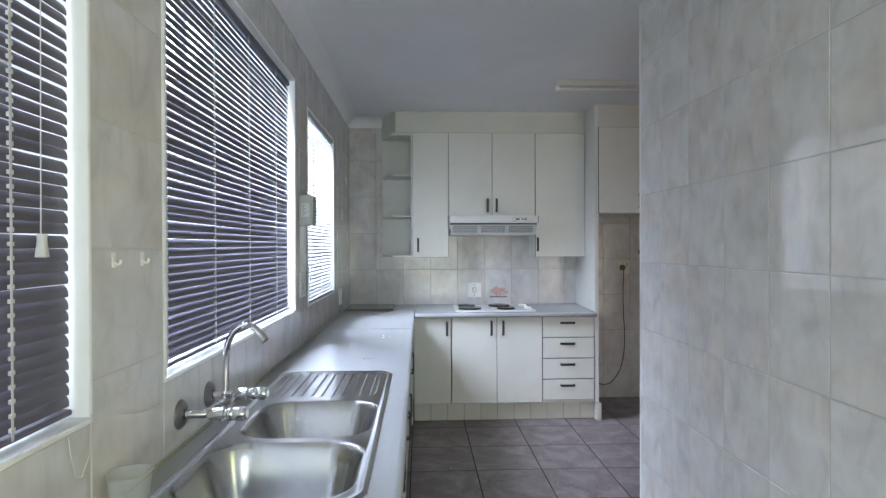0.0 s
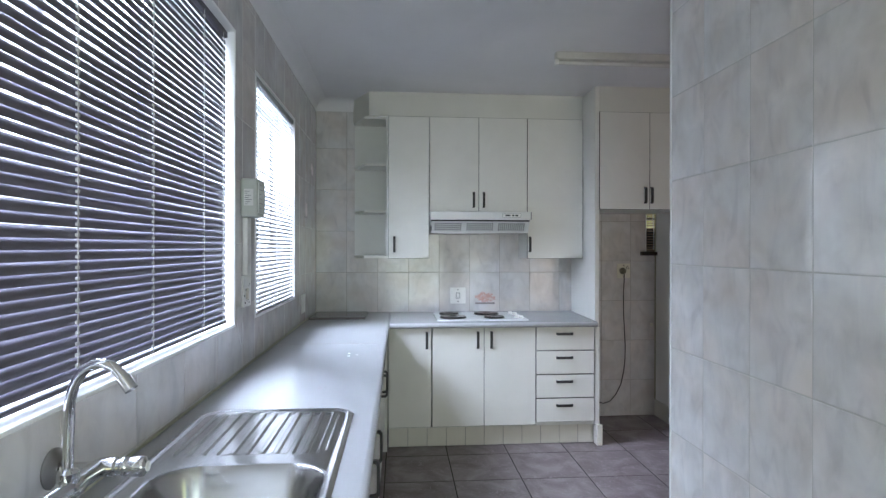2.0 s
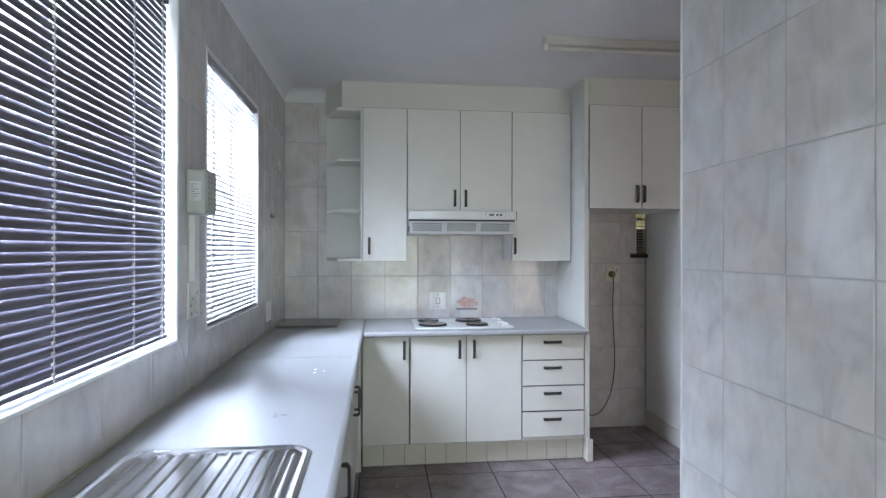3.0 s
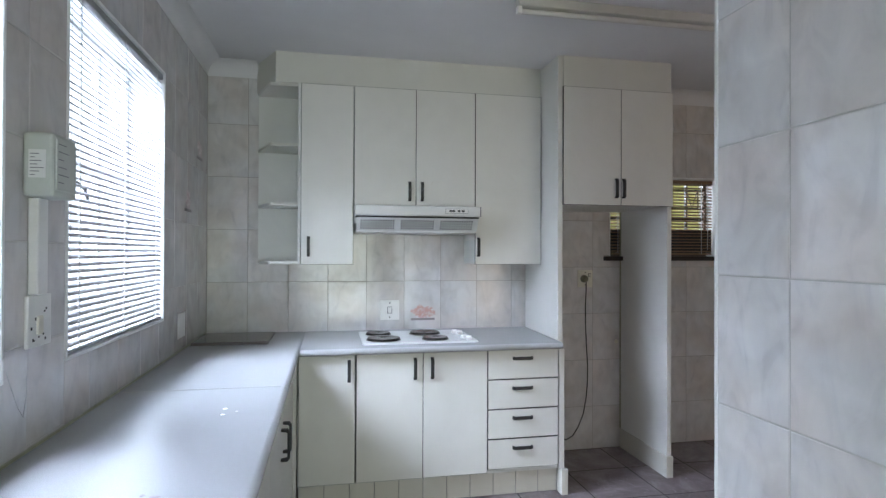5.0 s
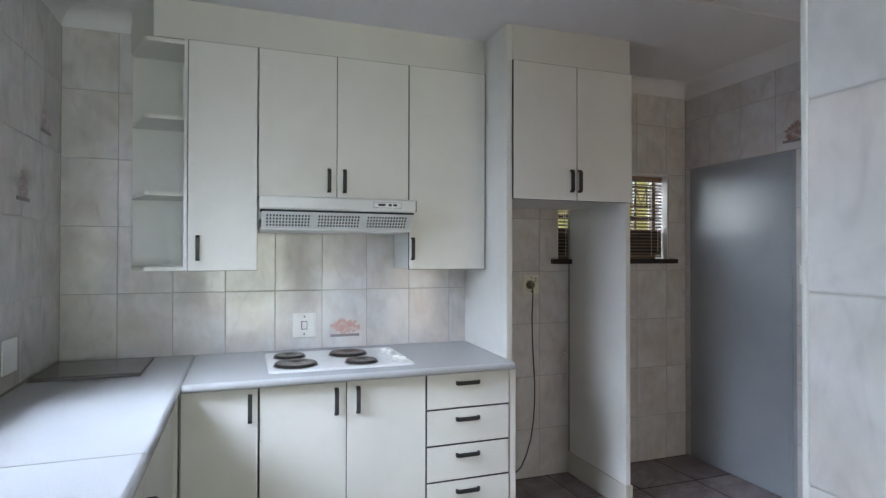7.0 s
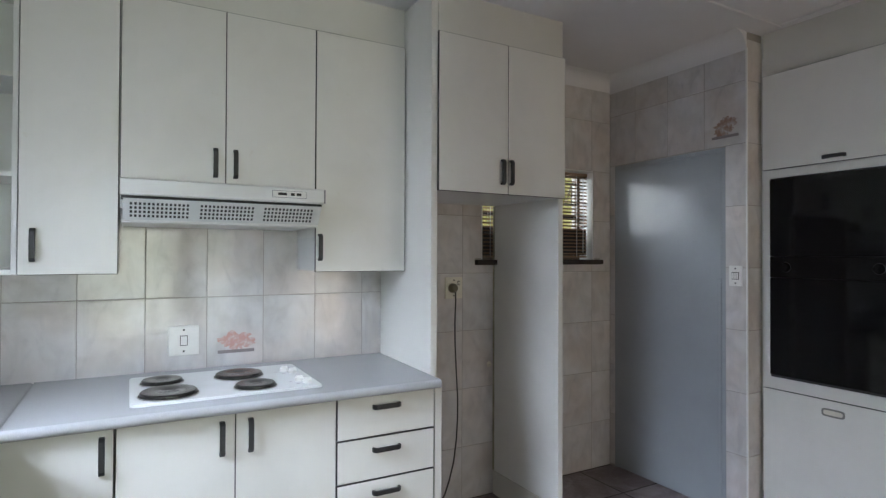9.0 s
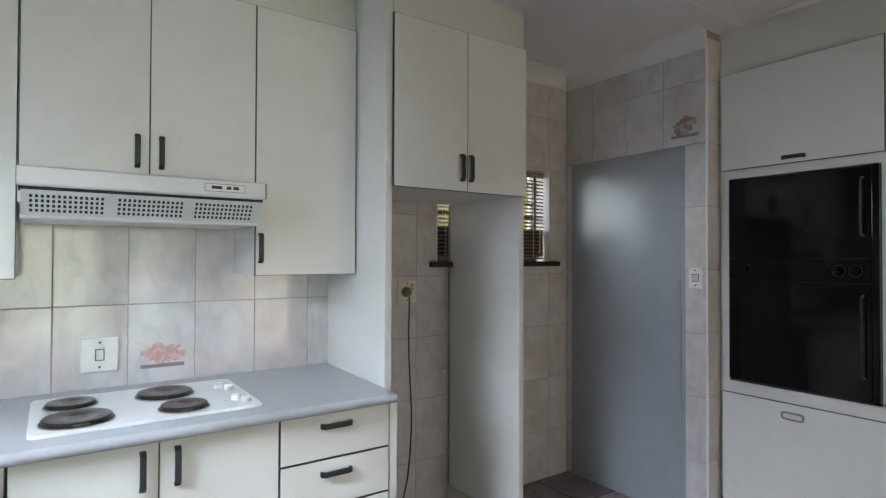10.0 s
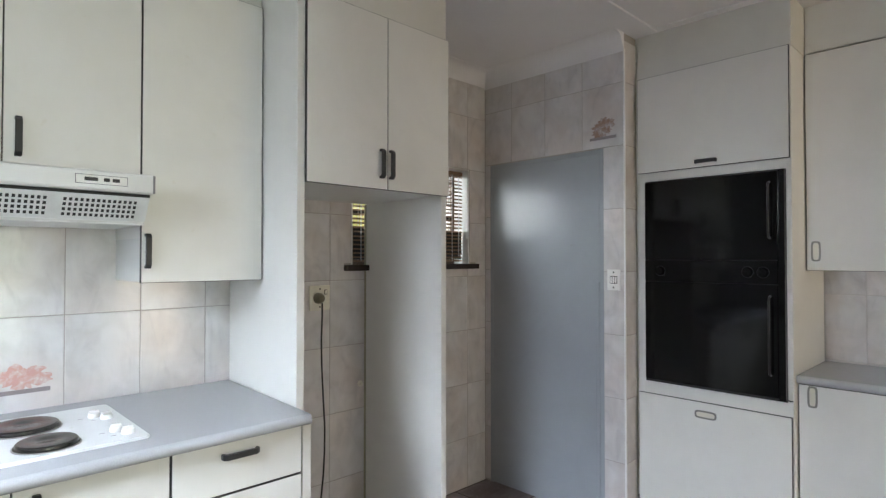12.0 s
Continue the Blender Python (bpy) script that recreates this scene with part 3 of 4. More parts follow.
for k in range(4):
    x = 2.36 + 0.22 * k
    pipe([(x, NORTH + 0.12, 1.92), (x + 0.05, NORTH + 0.12, 1.78), (x + 0.10, NORTH + 0.12, 1.92)], 0.005, 6, bm=bars)
    pipe([(x + 0.10, NORTH + 0.12, 1.92), (x + 0.10, NORTH + 0.12, 1.78)], 0.005, 6, bm=bars)
pipe([(u0 + 0.03, NORTH + 0.12, 1.92), (u1 - 0.03, NORTH + 0.12, 1.92)], 0.005, 6, bm=bars)
pipe([(u0 + 0.03, NORTH + 0.12, 1.78), (u1 - 0.03, NORTH + 0.12, 1.78)], 0.005, 6, bm=bars)
part("burglar_bar", bars, IRON, win, "black wrought iron zigzag bars")
pane = part("pane", box(u0 + 0.025, NORTH + 0.148, v0 + 0.025, u1 - 0.025, NORTH + 0.152, v1 - 0.025), GLASS, win, "clear window glass")
pane.visible_shadow = False
part("window_sill", box(u0 - 0.045, NORTH - 0.035, v0 - 0.030, u1 + 0.055, NORTH + 0.128, v0 + 0.001, 0.004, 2), SILL, win, "dark brown tiled sill")
bm = bmesh.new()
for a, b, c, d in ((u0, u1, v1 - 0.010, v1 - 0.0005), (u0 + 0.0005, u0 + 0.010, v0 + 0.002, v1 - 0.010), (u1 - 0.010, u1 - 0.0005, v0 + 0.002, v1 - 0.010)):
    box(a, NORTH + 0.002, c, b, NORTH + 0.13, d, 0.002, bm=bm)
part("window_frame", bm, REVEAL, win, "painted reveal")
blind_4 = blind("x", NORTH + 0.06, u0 + 0.015, u1 - 0.015, 1.415, 1.985, -28, 0.023, SLAT_BROWN, (2.40, 2.75, 3.10), "dark brown venetian blind, its lower slats let down closed", 12)
part("lower_slats", box(u0 + 0.016, NORTH + 0.056, 1.43, u1 - 0.016, NORTH + 0.064, 1.60, 0.002), IRON, blind_4, "closed lower slats")
part("pull_chain", pipe([(3.14, NORTH + 0.03, 1.95), (3.145, NORTH + 0.032, 1.7), (3.14, NORTH + 0.03, 1.45)], 0.003, 6), CORD, blind_4, "white bead chain")


# ---- the grey door ----
door = root("door_1", (DOOR_WALL, (5.206 + 4.392) / 2, 0), "plain grey enamelled door, closed, in a tiled wall", "door", "", "structure")
part("door_leaf", box(DOOR_WALL + 0.0025, 4.4163, 0.006, DOOR_WALL + 0.044, 5.1817, 2.0097, 0.0008), GREY_DOOR, door)
bm = bmesh.new()
for a, b, c, d in ((4.392, 4.416, 0.0, 2.035), (5.182, 5.206, 0.0, 2.035), (4.416, 5.182, 2.010, 2.035)):
    box(DOOR_WALL + 0.0022, a, c, DOOR_WALL + 0.10, b, d, 0.001, bm=bm)
part("door_frame", bm, GREY_DOOR, door, "grey painted steel frame")
part("door_stop", box(DOOR_WALL - 0.001, 4.417, 0.01, DOOR_WALL + 0.004, 4.440, 1.30, 0.002), GREY_DOOR, door, "grey cover strip")


# ---- cabinets ----
def handle(parent, x, y, z, axis, out, length=0.122, material=BLACK, off=0.026):
    """A black bow handle: two feet and a flattened bar. axis: the way it runs; out: the way it stands off."""
    o = Vector(out)
    along = {"x": Vector((1, 0, 0)), "y": Vector((0, 1, 0)), "z": Vector((0, 0, 1))}[axis]
    wide = o.cross(along)
    c = Vector((x, y, z))
    bm = bmesh.new()
    prof = [(-0.5, 0.0), (-0.5, off - 0.010), (-0.40, off), (0.40, off), (0.5, off - 0.010), (0.5, 0.0), (0.42, 0.0), (0.42, off - 0.014), (0.37, off - 0.009), (-0.37, off - 0.009), (-0.42, off - 0.014), (-0.42, 0.0)]
    lo = [bm.verts.new(c + along * (p * length) + o * q - wide * 0.009) for p, q in prof]
    hi = [bm.verts.new(c + along * (p * length) + o * q + wide * 0.009) for p, q in prof]
    n = len(prof)
    for i in range(n):
        bm.faces.new((lo[i], lo[(i + 1) % n], hi[(i + 1) % n], hi[i]))
    bm.faces.new(lo)
    bm.faces.new(hi[::-1])
    bmesh.ops.bevel(bm, geom=list(bm.edges), offset=0.0016, segments=1, affect="EDGES")
    return part("handle", bm, material, parent, "black plastic bow handle")


def flush_pull(parent, x, y, z, tall):
    """A recessed nickel pull plate on a door that faces west."""
    hu, hv = (0.020, 0.048) if tall else (0.052, 0.020)
    bm = bmesh.new()
    outer, inner = [], []
    for k in range(20):
        a = 2 * math.pi * k / 20
        ca, sa = math.cos(a), math.sin(a)
        e = 0.45
        outer.append((hu * math.copysign(abs(ca) ** e, ca), hv * math.copysign(abs(sa) ** e, sa)))
        inner.append(((hu - 0.008) * math.copysign(abs(ca) ** e, ca), (hv - 0.008) * math.copysign(abs(sa) ** e, sa)))
    ring = [[bm.verts.new((x + dx, y + p, z + q)) for p, q in line] for dx, line in ((0, outer), (-0.004, outer), (-0.004, inner), (0.001, inner))]
    for a, b in zip(ring, ring[1:]):
        for k in range(20):
            bm.faces.new((a[k], a[(k + 1) % 20], b[(k + 1) % 20], b[k]))
    plate = part("handle", bm, DULL, parent, "dull nickel flush pull", True)
    part("recess", box(x - 0.0015, y - hu + 0.006, z - hv + 0.006, x + 0.0005, y + hu - 0.006, z + hv - 0.006, 0.001), AGED, plate)


def front_south(cab, name, x0, x1, z0, z1, y, thick=0.017):
    """A door or drawer front that faces south, white with a dark edging."""
    d = part(name, box(x0 + 0.0022, y, z0 + 0.0022, x1 - 0.0022, y + thick, z1 - 0.0022, 0.0012), WHITE, cab)
    part("edging", box(x0 + 0.0004, y + 0.0025, z0 + 0.0004, x1 - 0.0004, y + thick - 0.001, z1 - 0.0004), EDGE, d, "dark edging strip")
    return d


def front_west(cab, name, y0, y1, z0, z1, x, thick=0.017):
    d = part(name, box(x, y0 + 0.0022, z0 + 0.0022, x + thick, y1 - 0.0022, z1 - 0.0022, 0.0012), WHITE, cab)
    part("edging", box(x + 0.0025, y0 + 0.0004, z0 + 0.0004, x + thick - 0.001, y1 - 0.0004, z1 - 0.0004), EDGE, d, "dark edging strip")
    return d


def front_east(cab, name, y0, y1, z0, z1, x, thick=0.017):
    d = part(name, box(x - thick, y0 + 0.0022, z0 + 0.0022, x, y1 - 0.0022, z1 - 0.0022, 0.0012), WHITE, cab)
    part("edging", box(x - thick + 0.001, y0 + 0.0004, z0 + 0.0004, x - 0.0025, y1 - 0.0004, z1 - 0.0004), EDGE, d, "dark edging strip")
    return d


S_OUT, E_OUT, W_OUT = (0, -1, 0), (1, 0, 0), (-1, 0, 0)
BASE_Y, UP_Y = 4.555, 4.932

# base units under the hob
def base_unit(x0, x1, doors, label, drawers=()):
    cab = root("base_cabinet", ((x0 + x1) / 2, 4.9, 0.0), label, "cabinet", "base cabinets under the hob worktop")
    part("body", box(x0, BASE_Y + 0.019, 0.15, x1, NORTH - 0.006, 0.858), CARCASS, cab)
    for a, b, h in doors:
        d = front_south(cab, "door", a, b, 0.158, 0.862, BASE_Y)
        handle(d, h, BASE_Y, 0.775, "z", S_OUT)
    for lo, hi in drawers:
        d = front_south(cab, "drawer", x0, x1, lo, hi, BASE_Y)
        handle(d, (x0 + x1) / 2 - 0.008, BASE_Y, lo + (hi - lo) * 0.71, "x", S_OUT)
    return cab


base_unit(0.122, 0.430, [(0.126, 0.430, 0.396)], "white single-door base cabinet in the worktop's corner")
base_unit(0.434, 1.180, [(0.434, 0.806, 0.760), (0.806, 1.180, 0.857)], "white double-door base cabinet under the hob")
base_unit(1.184, 1.614, [], "white base cabinet with a stack of four drawers", [(0.694, 0.862), (0.522, 0.690), (0.351, 0.518), (0.176, 0.347)])
end = root("end_panel", (1.636, 4.9, 0.0), "white end panel of the base cabinets beside the fridge recess", "panel")
part("panel", box(1.618, BASE_Y + 0.004, 0.15, 1.653, NORTH - 0.004, 0.856, 0.002), WHITE, end)
part("foot", box(1.630, BASE_Y - 0.012, 0.0, 1.672, 4.662, 0.152, 0.005, 2), PLINTH, end, "rounded cream foot")

plinth = root("plinth", (0.86, 4.66, 0.0), "cream tiled plinth under the base cabinets", "plinth")
part("backing", box(0.122, 4.622, 0.0, 1.630, 4.70, 0.149), INK, plinth)
px = 0.125
for k in range(11):
    w = 0.1385 if k < 10 else 1.628 - px
    if w > 0.02:
        part("plinth_tile", box(px + 0.0015, 4.616, 0.004, px + w - 0.0015, 4.6235, 0.147, 0.0016), PLINTH, plinth)
    px += w

# base units along the sink wall
LEFT_X = 0.100
for y0, y1, doors in ((3.37, 4.53, [(3.835, 4.53, 3.885), (3.37, 3.835, 3.785)]), (2.44, 3.365, [(2.75, 3.365, 2.80), (2.44, 2.75, 2.49)]), (1.10, 2.435, [(1.99, 2.435, 2.04), (1.545, 1.99, 1.94), (1.10, 1.545, 1.15)]), (-0.6, 1.095, [(0.66, 1.095, 0.71), (0.23, 0.66, 0.61), (-0.2, 0.23, -0.15), (-0.6, -0.2, -0.25)])):
    cab = root("base_cabinet", (-0.18, (y0 + y1) / 2, 0.0), "white base cabinet under the long grey worktop", "cabinet", "base cabinets along the windows")
    bm = box(WEST + 0.006, y0, 0.15, LEFT_X - 0.020, y1, 0.70 if y0 < 2 and y1 > 1.2 else 0.858)
    part("body", bm, CARCASS, cab)
    part("kickboard", box(0.02, y0, 0.0, 0.035, y1, 0.149), PLINTH, cab, "cream kickboard")
    for a, b, h in doors:
        d = front_east(cab, "door", a, b, 0.158, 0.862, LEFT_X)
        handle(d, LEFT_X, h, 0.645, "z", E_OUT, 0.13, BLACK, 0.036 if y0 > 2.4 else 0.022)
part("filler", box(0.06, 4.532, 0.0, 0.118, 4.575, 0.858, 0.001), WHITE, cab)

# ---- worktops ----
def nosed(outline_x0, front, z, t, sign):
    """The section of a worktop with a rolled front edge."""
    pts = [(outline_x0, z), (outline_x0, z - t)]
    r = t / 2
    for k in range(9):
        a = -math.pi / 2 + math.pi * k / 8
        pts.append((front - sign * r + sign * r * math.cos(a), z - r + r * math.sin(a)))
    return pts


TOP, THICK = 0.902, 0.036


def worktop(bm, is_nose, label):
    """A worktop as a thing: its flat top and its rolled front edge."""
    edge = bm.copy()
    bmesh.ops.delete(bm, geom=[f for f in bm.faces if all(is_nose(v.co) for v in f.verts)], context="FACES")
    bmesh.ops.delete(edge, geom=[f for f in edge.faces if not all(is_nose(v.co) for v in f.verts)], context="FACES")
    n = len(bm.verts)
    top = root("worktop", (sum(v.co.x for v in bm.verts) / n, sum(v.co.y for v in bm.verts) / n, TOP - THICK), label, "worktop")
    part("top", bm, WORKTOP, top, "", True)
    part("front_edge", edge, WORKTOP, top, "rolled front edge", True)


SINK = (-0.420, 0.058, 1.150, 2.430)


def worktop_with_hole(y0, h0, h1, y1, hx0, hx1):
    """The long worktop as one piece, with the opening for the sink."""
    nose = nosed(hx1, 0.135, TOP, THICK, 1)[2:]
    ring = [(WEST + 0.003, TOP), (WEST + 0.003, TOP - THICK), (hx0, TOP - THICK), (hx1, TOP - THICK), *nose, (hx1, TOP), (hx0, TOP)]
    bm, n = bmesh.new(), len(ring)
    rows = [[bm.verts.new((x, y, z)) for x, z in ring] for y in (y0, h0, h1, y1)]
    for s in range(3):
        p, q = rows[s], rows[s + 1]
        for k in range(n):
            if s == 1 and k in (2, n - 2):
                continue
            bm.faces.new((p[k], p[(k + 1) % n], q[(k + 1) % n], q[k]))
    for k0, k1 in ((2, n - 1), (3, n - 2)):
        bm.faces.new((rows[1][k0], rows[1][k1], rows[2][k1], rows[2][k0]))
    for r in (rows[1], rows[2]):
        bm.faces.new((r[2], r[3], r[n - 2], r[n - 1]))
    bm.faces.new(rows[0])
    bm.faces.new(rows[3][::-1])
    return bm


bm = worktop_with_hole(-0.6, SINK[2] + 0.03, SINK[3] - 0.03, 3.699, SINK[0] + 0.02, 0.046)
worktop(bm, lambda c: c.x > 0.1165, "long grey laminate worktop with a rolled edge round the sink")
bm = prism(nosed(WEST + 0.003, 0.135, TOP, THICK, 1), "y", 3.702, NORTH - 0.003)
worktop(bm, lambda c: c.x > 0.1165, "grey laminate worktop in the corner under the window")
bm = prism(nosed(NORTH - 0.003, 4.502, TOP - 0.0006, THICK, -1), "x", 0.1355, 1.653)
for v in bm.verts:
    if v.co.x > 1.6:
        v.co.x = 1.622 + 0.030 * (v.co.y - 4.502) / 0.745
worktop(bm, lambda c: c.y < 4.5205, "grey laminate worktop with a rolled edge holding the hob")
solo("joint_strip", box(WEST + 0.01, 3.6985, TOP - 0.002, 0.118, 3.7025, TOP + 0.0008, 0.0004), DULL, "thin metal strip over the joint of the worktops", "strip")
solo("sealant", pipe([(WEST + 0.004, -0.5, TOP + 0.002), (WEST + 0.004, 2.3, TOP + 0.002), (WEST + 0.004, NORTH - 0.01, TOP + 0.002)], 0.0055, 6), SEALANT, "yellowed sealant bead between worktop and tiles", "sealant")

# ---- wall cabinets over the hob ----
def wall_unit(x0, x1, z0, doors, label):
    cab = root("wall_cabinet", ((x0 + x1) / 2, 5.1, z0), label, "cabinet", "wall cabinets over the hob")
    part("body", box(x0, UP_Y + 0.019, z0, x1, NORTH - 0.004, 2.447), CARCASS, cab)
    for a, b, h, hz in doors:
        d = front_south(cab, "door", a, b, z0 - 0.004, 2.449, UP_Y)
        handle(d, h, UP_Y, hz, "z", S_OUT)
    return cab


wall_unit(0.116, 0.428, 1.352, [(0.116, 0.431, 0.162, 1.458)], "tall white wall cabinet with one door")
wall_unit(0.432, 1.202, 1.712, [(0.434, 0.819, 0.778, 1.806), (0.819, 1.202, 0.857, 1.806)], "white double-door wall cabinet above the cooker hood")
beside_hood = wall_unit(1.206, 1.648, 1.352, [(1.204, 1.650, 1.223, 1.460)], "tall white wall cabinet with one door beside the hood")

part("filler", box(1.2035, UP_Y + 0.022, 1.505, 1.2058, NORTH - 0.006, 1.556, 0.0006), WHITE, beside_hood, "white filler strip")

shelf = root("corner_shelf", (-0.03, 5.1, 1.352), "open white end shelves beside the wall cabinets, empty", "shelf")
part("back", box(-0.165, NORTH - 0.016, 1.352, 0.112, NORTH - 0.004, 2.447), CARCASS, shelf)
part("side", box(0.098, UP_Y + 0.004, 1.352, 0.1145, NORTH - 0.0165, 2.447, 0.001), CARCASS, shelf)
for z in (1.350, 1.705, 2.065, 2.428):
    nose = [(-0.052, UP_Y + 0.016), (-0.070, UP_Y + 0.026)] if 1.4 < z < 2.4 else [(-0.062, UP_Y + 0.014), (-0.074, UP_Y + 0.022)]
    pts = [(0.0975, NORTH - 0.017), (0.0975, UP_Y + 0.014), *nose, (-0.164, NORTH - 0.030), (-0.166, NORTH - 0.017)]
    bm = prism(pts, "z", z, z + 0.018)
    part("shelf_board", bm, WHITE, shelf)

# ---- cooker hood ----
hood = root("cooker_hood", (0.817, 5.0, 1.55), "white cooker hood with a pale perforated grille", "cooker hood")
sec = [(NORTH - 0.004, 1.708), (4.800, 1.708), (4.786, 1.702), (4.786, 1.652), (4.792, 1.644), (4.87, 1.643), (4.88, 1.600), (NORTH - 0.004, 1.562)]
part("body", prism(sec, "x", 0.436, 1.198), HOOD_WHITE, hood)
grille_a, grille_b = Vector((0, 4.792, 1.632)), Vector((0, 4.845, 1.556))
slope = (grille_b - grille_a)
out_n = Vector((0, slope.z, -slope.y)).normalized()
if out_n.y > 0:
    out_n = -out_n
bm = prism([(4.790, 1.632), (4.842, 1.556), (4.89, 1.556), (4.89, 1.564), (4.850, 1.570), (4.806, 1.632)], "x", 0.446, 1.188)
grille = part("grille", bm, HOOD_GREY, hood, "sloping pale grey filter panel")
holes = bmesh.new()
for g in range(3):
    for i in range(14):
        for j in range(4):
            x = 0.472 + g * 0.242 + i * 0.0148
            p = grille_a + slope * (0.22 + 0.19 * j) + out_n * 0.0035
            w, hgt = 0.0040, 0.0050
            s = slope.normalized()
            vs = [holes.verts.new((x + a * w, p.y + s.y * b * hgt, p.z + s.z * b * hgt)) for a, b in ((-1, -1), (1, -1), (1, 1), (-1, 1))]
            vb = [holes.verts.new((v.co.x, v.co.y - out_n.y * 0.004, v.co.z - out_n.z * 0.004)) for v in vs]
            holes.faces.new(vs)
            for k in range(4):
                holes.faces.new((vs[k], vs[(k + 1) % 4], vb[(k + 1) % 4], vb[k]))
tagged(part("vent_hole", holes, DARK, grille, "rows of small dark vent holes"), kind="stuff")
# black board fills the slot, so its shade is coloured in
part("gap_shadow_board", box(0.44, 4.7945, 1.6325, 1.19, 4.868, 1.6425), DARK, hood, "dark board for the shade in the slot above the grille")
part("base_tray", box(0.442, 4.862, 1.546, 1.192, NORTH - 0.01, 1.559, 0.002), HOOD_WHITE, hood)
part("seam", box(1.1965, 4.7855, 1.646, 1.2035, 4.7875, 1.704), INK, hood, "thin dark seam")
panel = part("control_panel", box(0.98, 4.7835, 1.664, 1.12, 4.787, 1.690, 0.001), SWITCH, hood, "small control plate")
part("rim", box(0.9785, 4.7842, 1.6625, 1.1215, 4.7868, 1.6915, 0.001), INK, panel, "dark outline")
for x, w in ((1.02, 0.018), (1.062, 0.008), (1.088, 0.010)):
    part("switch", box(x - w, 4.7805, 1.672, x + w, 4.784, 1.683, 0.001), BLACK, panel)

# ---- hob ----
hob = root("electric_hob", (0.81, 4.86, TOP), "white enamelled electric hob with four iron plates", "hob")
bm = bmesh.new()
pts = []
for cx, cy, a0 in ((1.125, 5.09, 0), (0.495, 5.09, 90), (0.495, 4.635, 180), (1.125, 4.635, 270)):
    for k in range(5):
        a = radians(a0 + 90 * k / 4)
        pts.append((cx + 0.022 * math.cos(a), cy + 0.022 * math.sin(a)))
prism(pts, "z", TOP, TOP + 0.009, bm=bm)
bmesh.ops.bevel(bm, geom=[e for e in bm.edges if all(v.co.z > TOP + 0.008 for v in e.verts)], offset=0.004, segments=2, affect="EDGES")
part("top_plate", bm, ENAMEL, hob)
for x, y, r in ((0.588, 4.955, 0.0745), (0.600, 4.735, 0.096), (0.880, 4.945, 0.093), (0.905, 4.715, 0.0745)):
    z = TOP + 0.009
    pl = part("hot_plate", lathe([(r + 0.005, 0), (r + 0.005, 0.004), (r + 0.001, 0.006), (r, 0.012), (r - 0.004, 0.0155), (r - 0.012, 0.016), (0.026, 0.0155), (0.022, 0.0135)], (x, y, z), "z", 40), IRON_PLATE, hob, "worn black cast iron plate", True)
    part("rim", lathe([(r + 0.0085, 0), (r + 0.0085, 0.002), (r + 0.0055, 0.0035)], (x, y, z), "z", 40, caps=False), TARNISH, pl, "dull steel rim", True)
for x, y in ((1.070, 4.945), (1.096, 4.900), (1.080, 4.728), (1.100, 4.680)):
    kn = part("knob", lathe([(0.0175, 0), (0.0185, 0.003), (0.017, 0.014), (0.013, 0.0165)], (x, y, TOP + 0.009), "z", 20), SWITCH, hob, "white control knob", True)
    part("grip", box(x - 0.015, y - 0.0035, TOP + 0.024, x + 0.015, y + 0.0035, TOP + 0.031, 0.002), SWITCH, kn)
    part("mark", box(x - 0.045, y - 0.002, TOP + 0.0088, x - 0.030, y + 0.002, TOP + 0.0094), INK, hob)

# ---- marks on the worktop ----
def spots(places, mat, label):
    st = root("stain", (places[0][0], places[0][1], TOP), label, "stain")
    for x, y, r, q in places:
        a = [(x + r * q * math.cos(k * math.pi / 6) * (1 + 0.25 * math.sin(5 * k)), y + r * math.sin(k * math.pi / 6) * (1 + 0.2 * math.cos(3 * k))) for k in range(12)]
        part("mark", prism(a, "z", TOP + 0.0002, TOP + 0.0011), mat, st)


spots(((-0.048, 3.404, 0.011, 0.8), (-0.044, 3.335, 0.009, 0.9), (-0.006, 3.366, 0.005, 1.0)), PAPER, "dried white paint spots on the grey worktop")
spots(((-0.095, 2.705, 0.008, 1.2), (-0.072, 2.722, 0.005, 2.6), (-0.100, 2.735, 0.006, 0.9)), DECAL_GREY, "small dark chipped marks on the grey worktop")

# ---- offcut board on the corner ----
solo("worktop_offcut", box(-0.462, 4.755, TOP, -0.050, 5.155, TOP + 0.016, 0.003, 2), OFFCUT, "square grey laminate offcut lying on the worktop's corner", "board")

# ---- fridge recess ----
tall = root("fridge_surround", (2.05, 4.95, 0.0), "white tall surround of an empty fridge recess", "cabinet")
part("side_panel", box(1.655, 4.668, 0.0, 1.687, NORTH - 0.004, CEIL - 0.002, 0.0015), WHITE, tall)
part("side_panel", box(2.396, 4.668, 0.0, 2.428, NORTH - 0.004, 2.447, 0.0015), WHITE, tall)
part("body", box(1.689, 4.686, 1.7240, 2.3940, NORTH - 0.006, 2.445), CARCASS, tall)
for a, b, h in ((1.684, 2.068, 2.031), (2.068, 2.428, 2.080)):
    d = front_south(tall, "door", a, b, 1.720, 2.446, 4.649)
    handle(d, h, 4.649, 1.826, "z", S_OUT)
part("skirting", box(2.384, 4.66, 0.0, 2.3955, NORTH - 0.006, 0.138, 0.003), PLINTH, tall, "cream tiled skirting")
part("skirting", box(2.384, 4.652, 0.0, 2.432, 4.6675, 0.138, 0.003), PLINTH, tall, "cream tiled skirting")

structure("trim", box(2.3850, NORTH - 0.010, 0.14, 2.3955, NORTH - 0.0005, 1.722, 0.003), SEALANT, "yellowed sealant bead in the corner of the recess", "trim")

# ---- oven tower and the cabinets beside it ----
OX = 3.485
tower = root("oven_cabinet", (3.8, 3.9, 0.0), "tall white cabinet that holds the black oven", "cabinet")
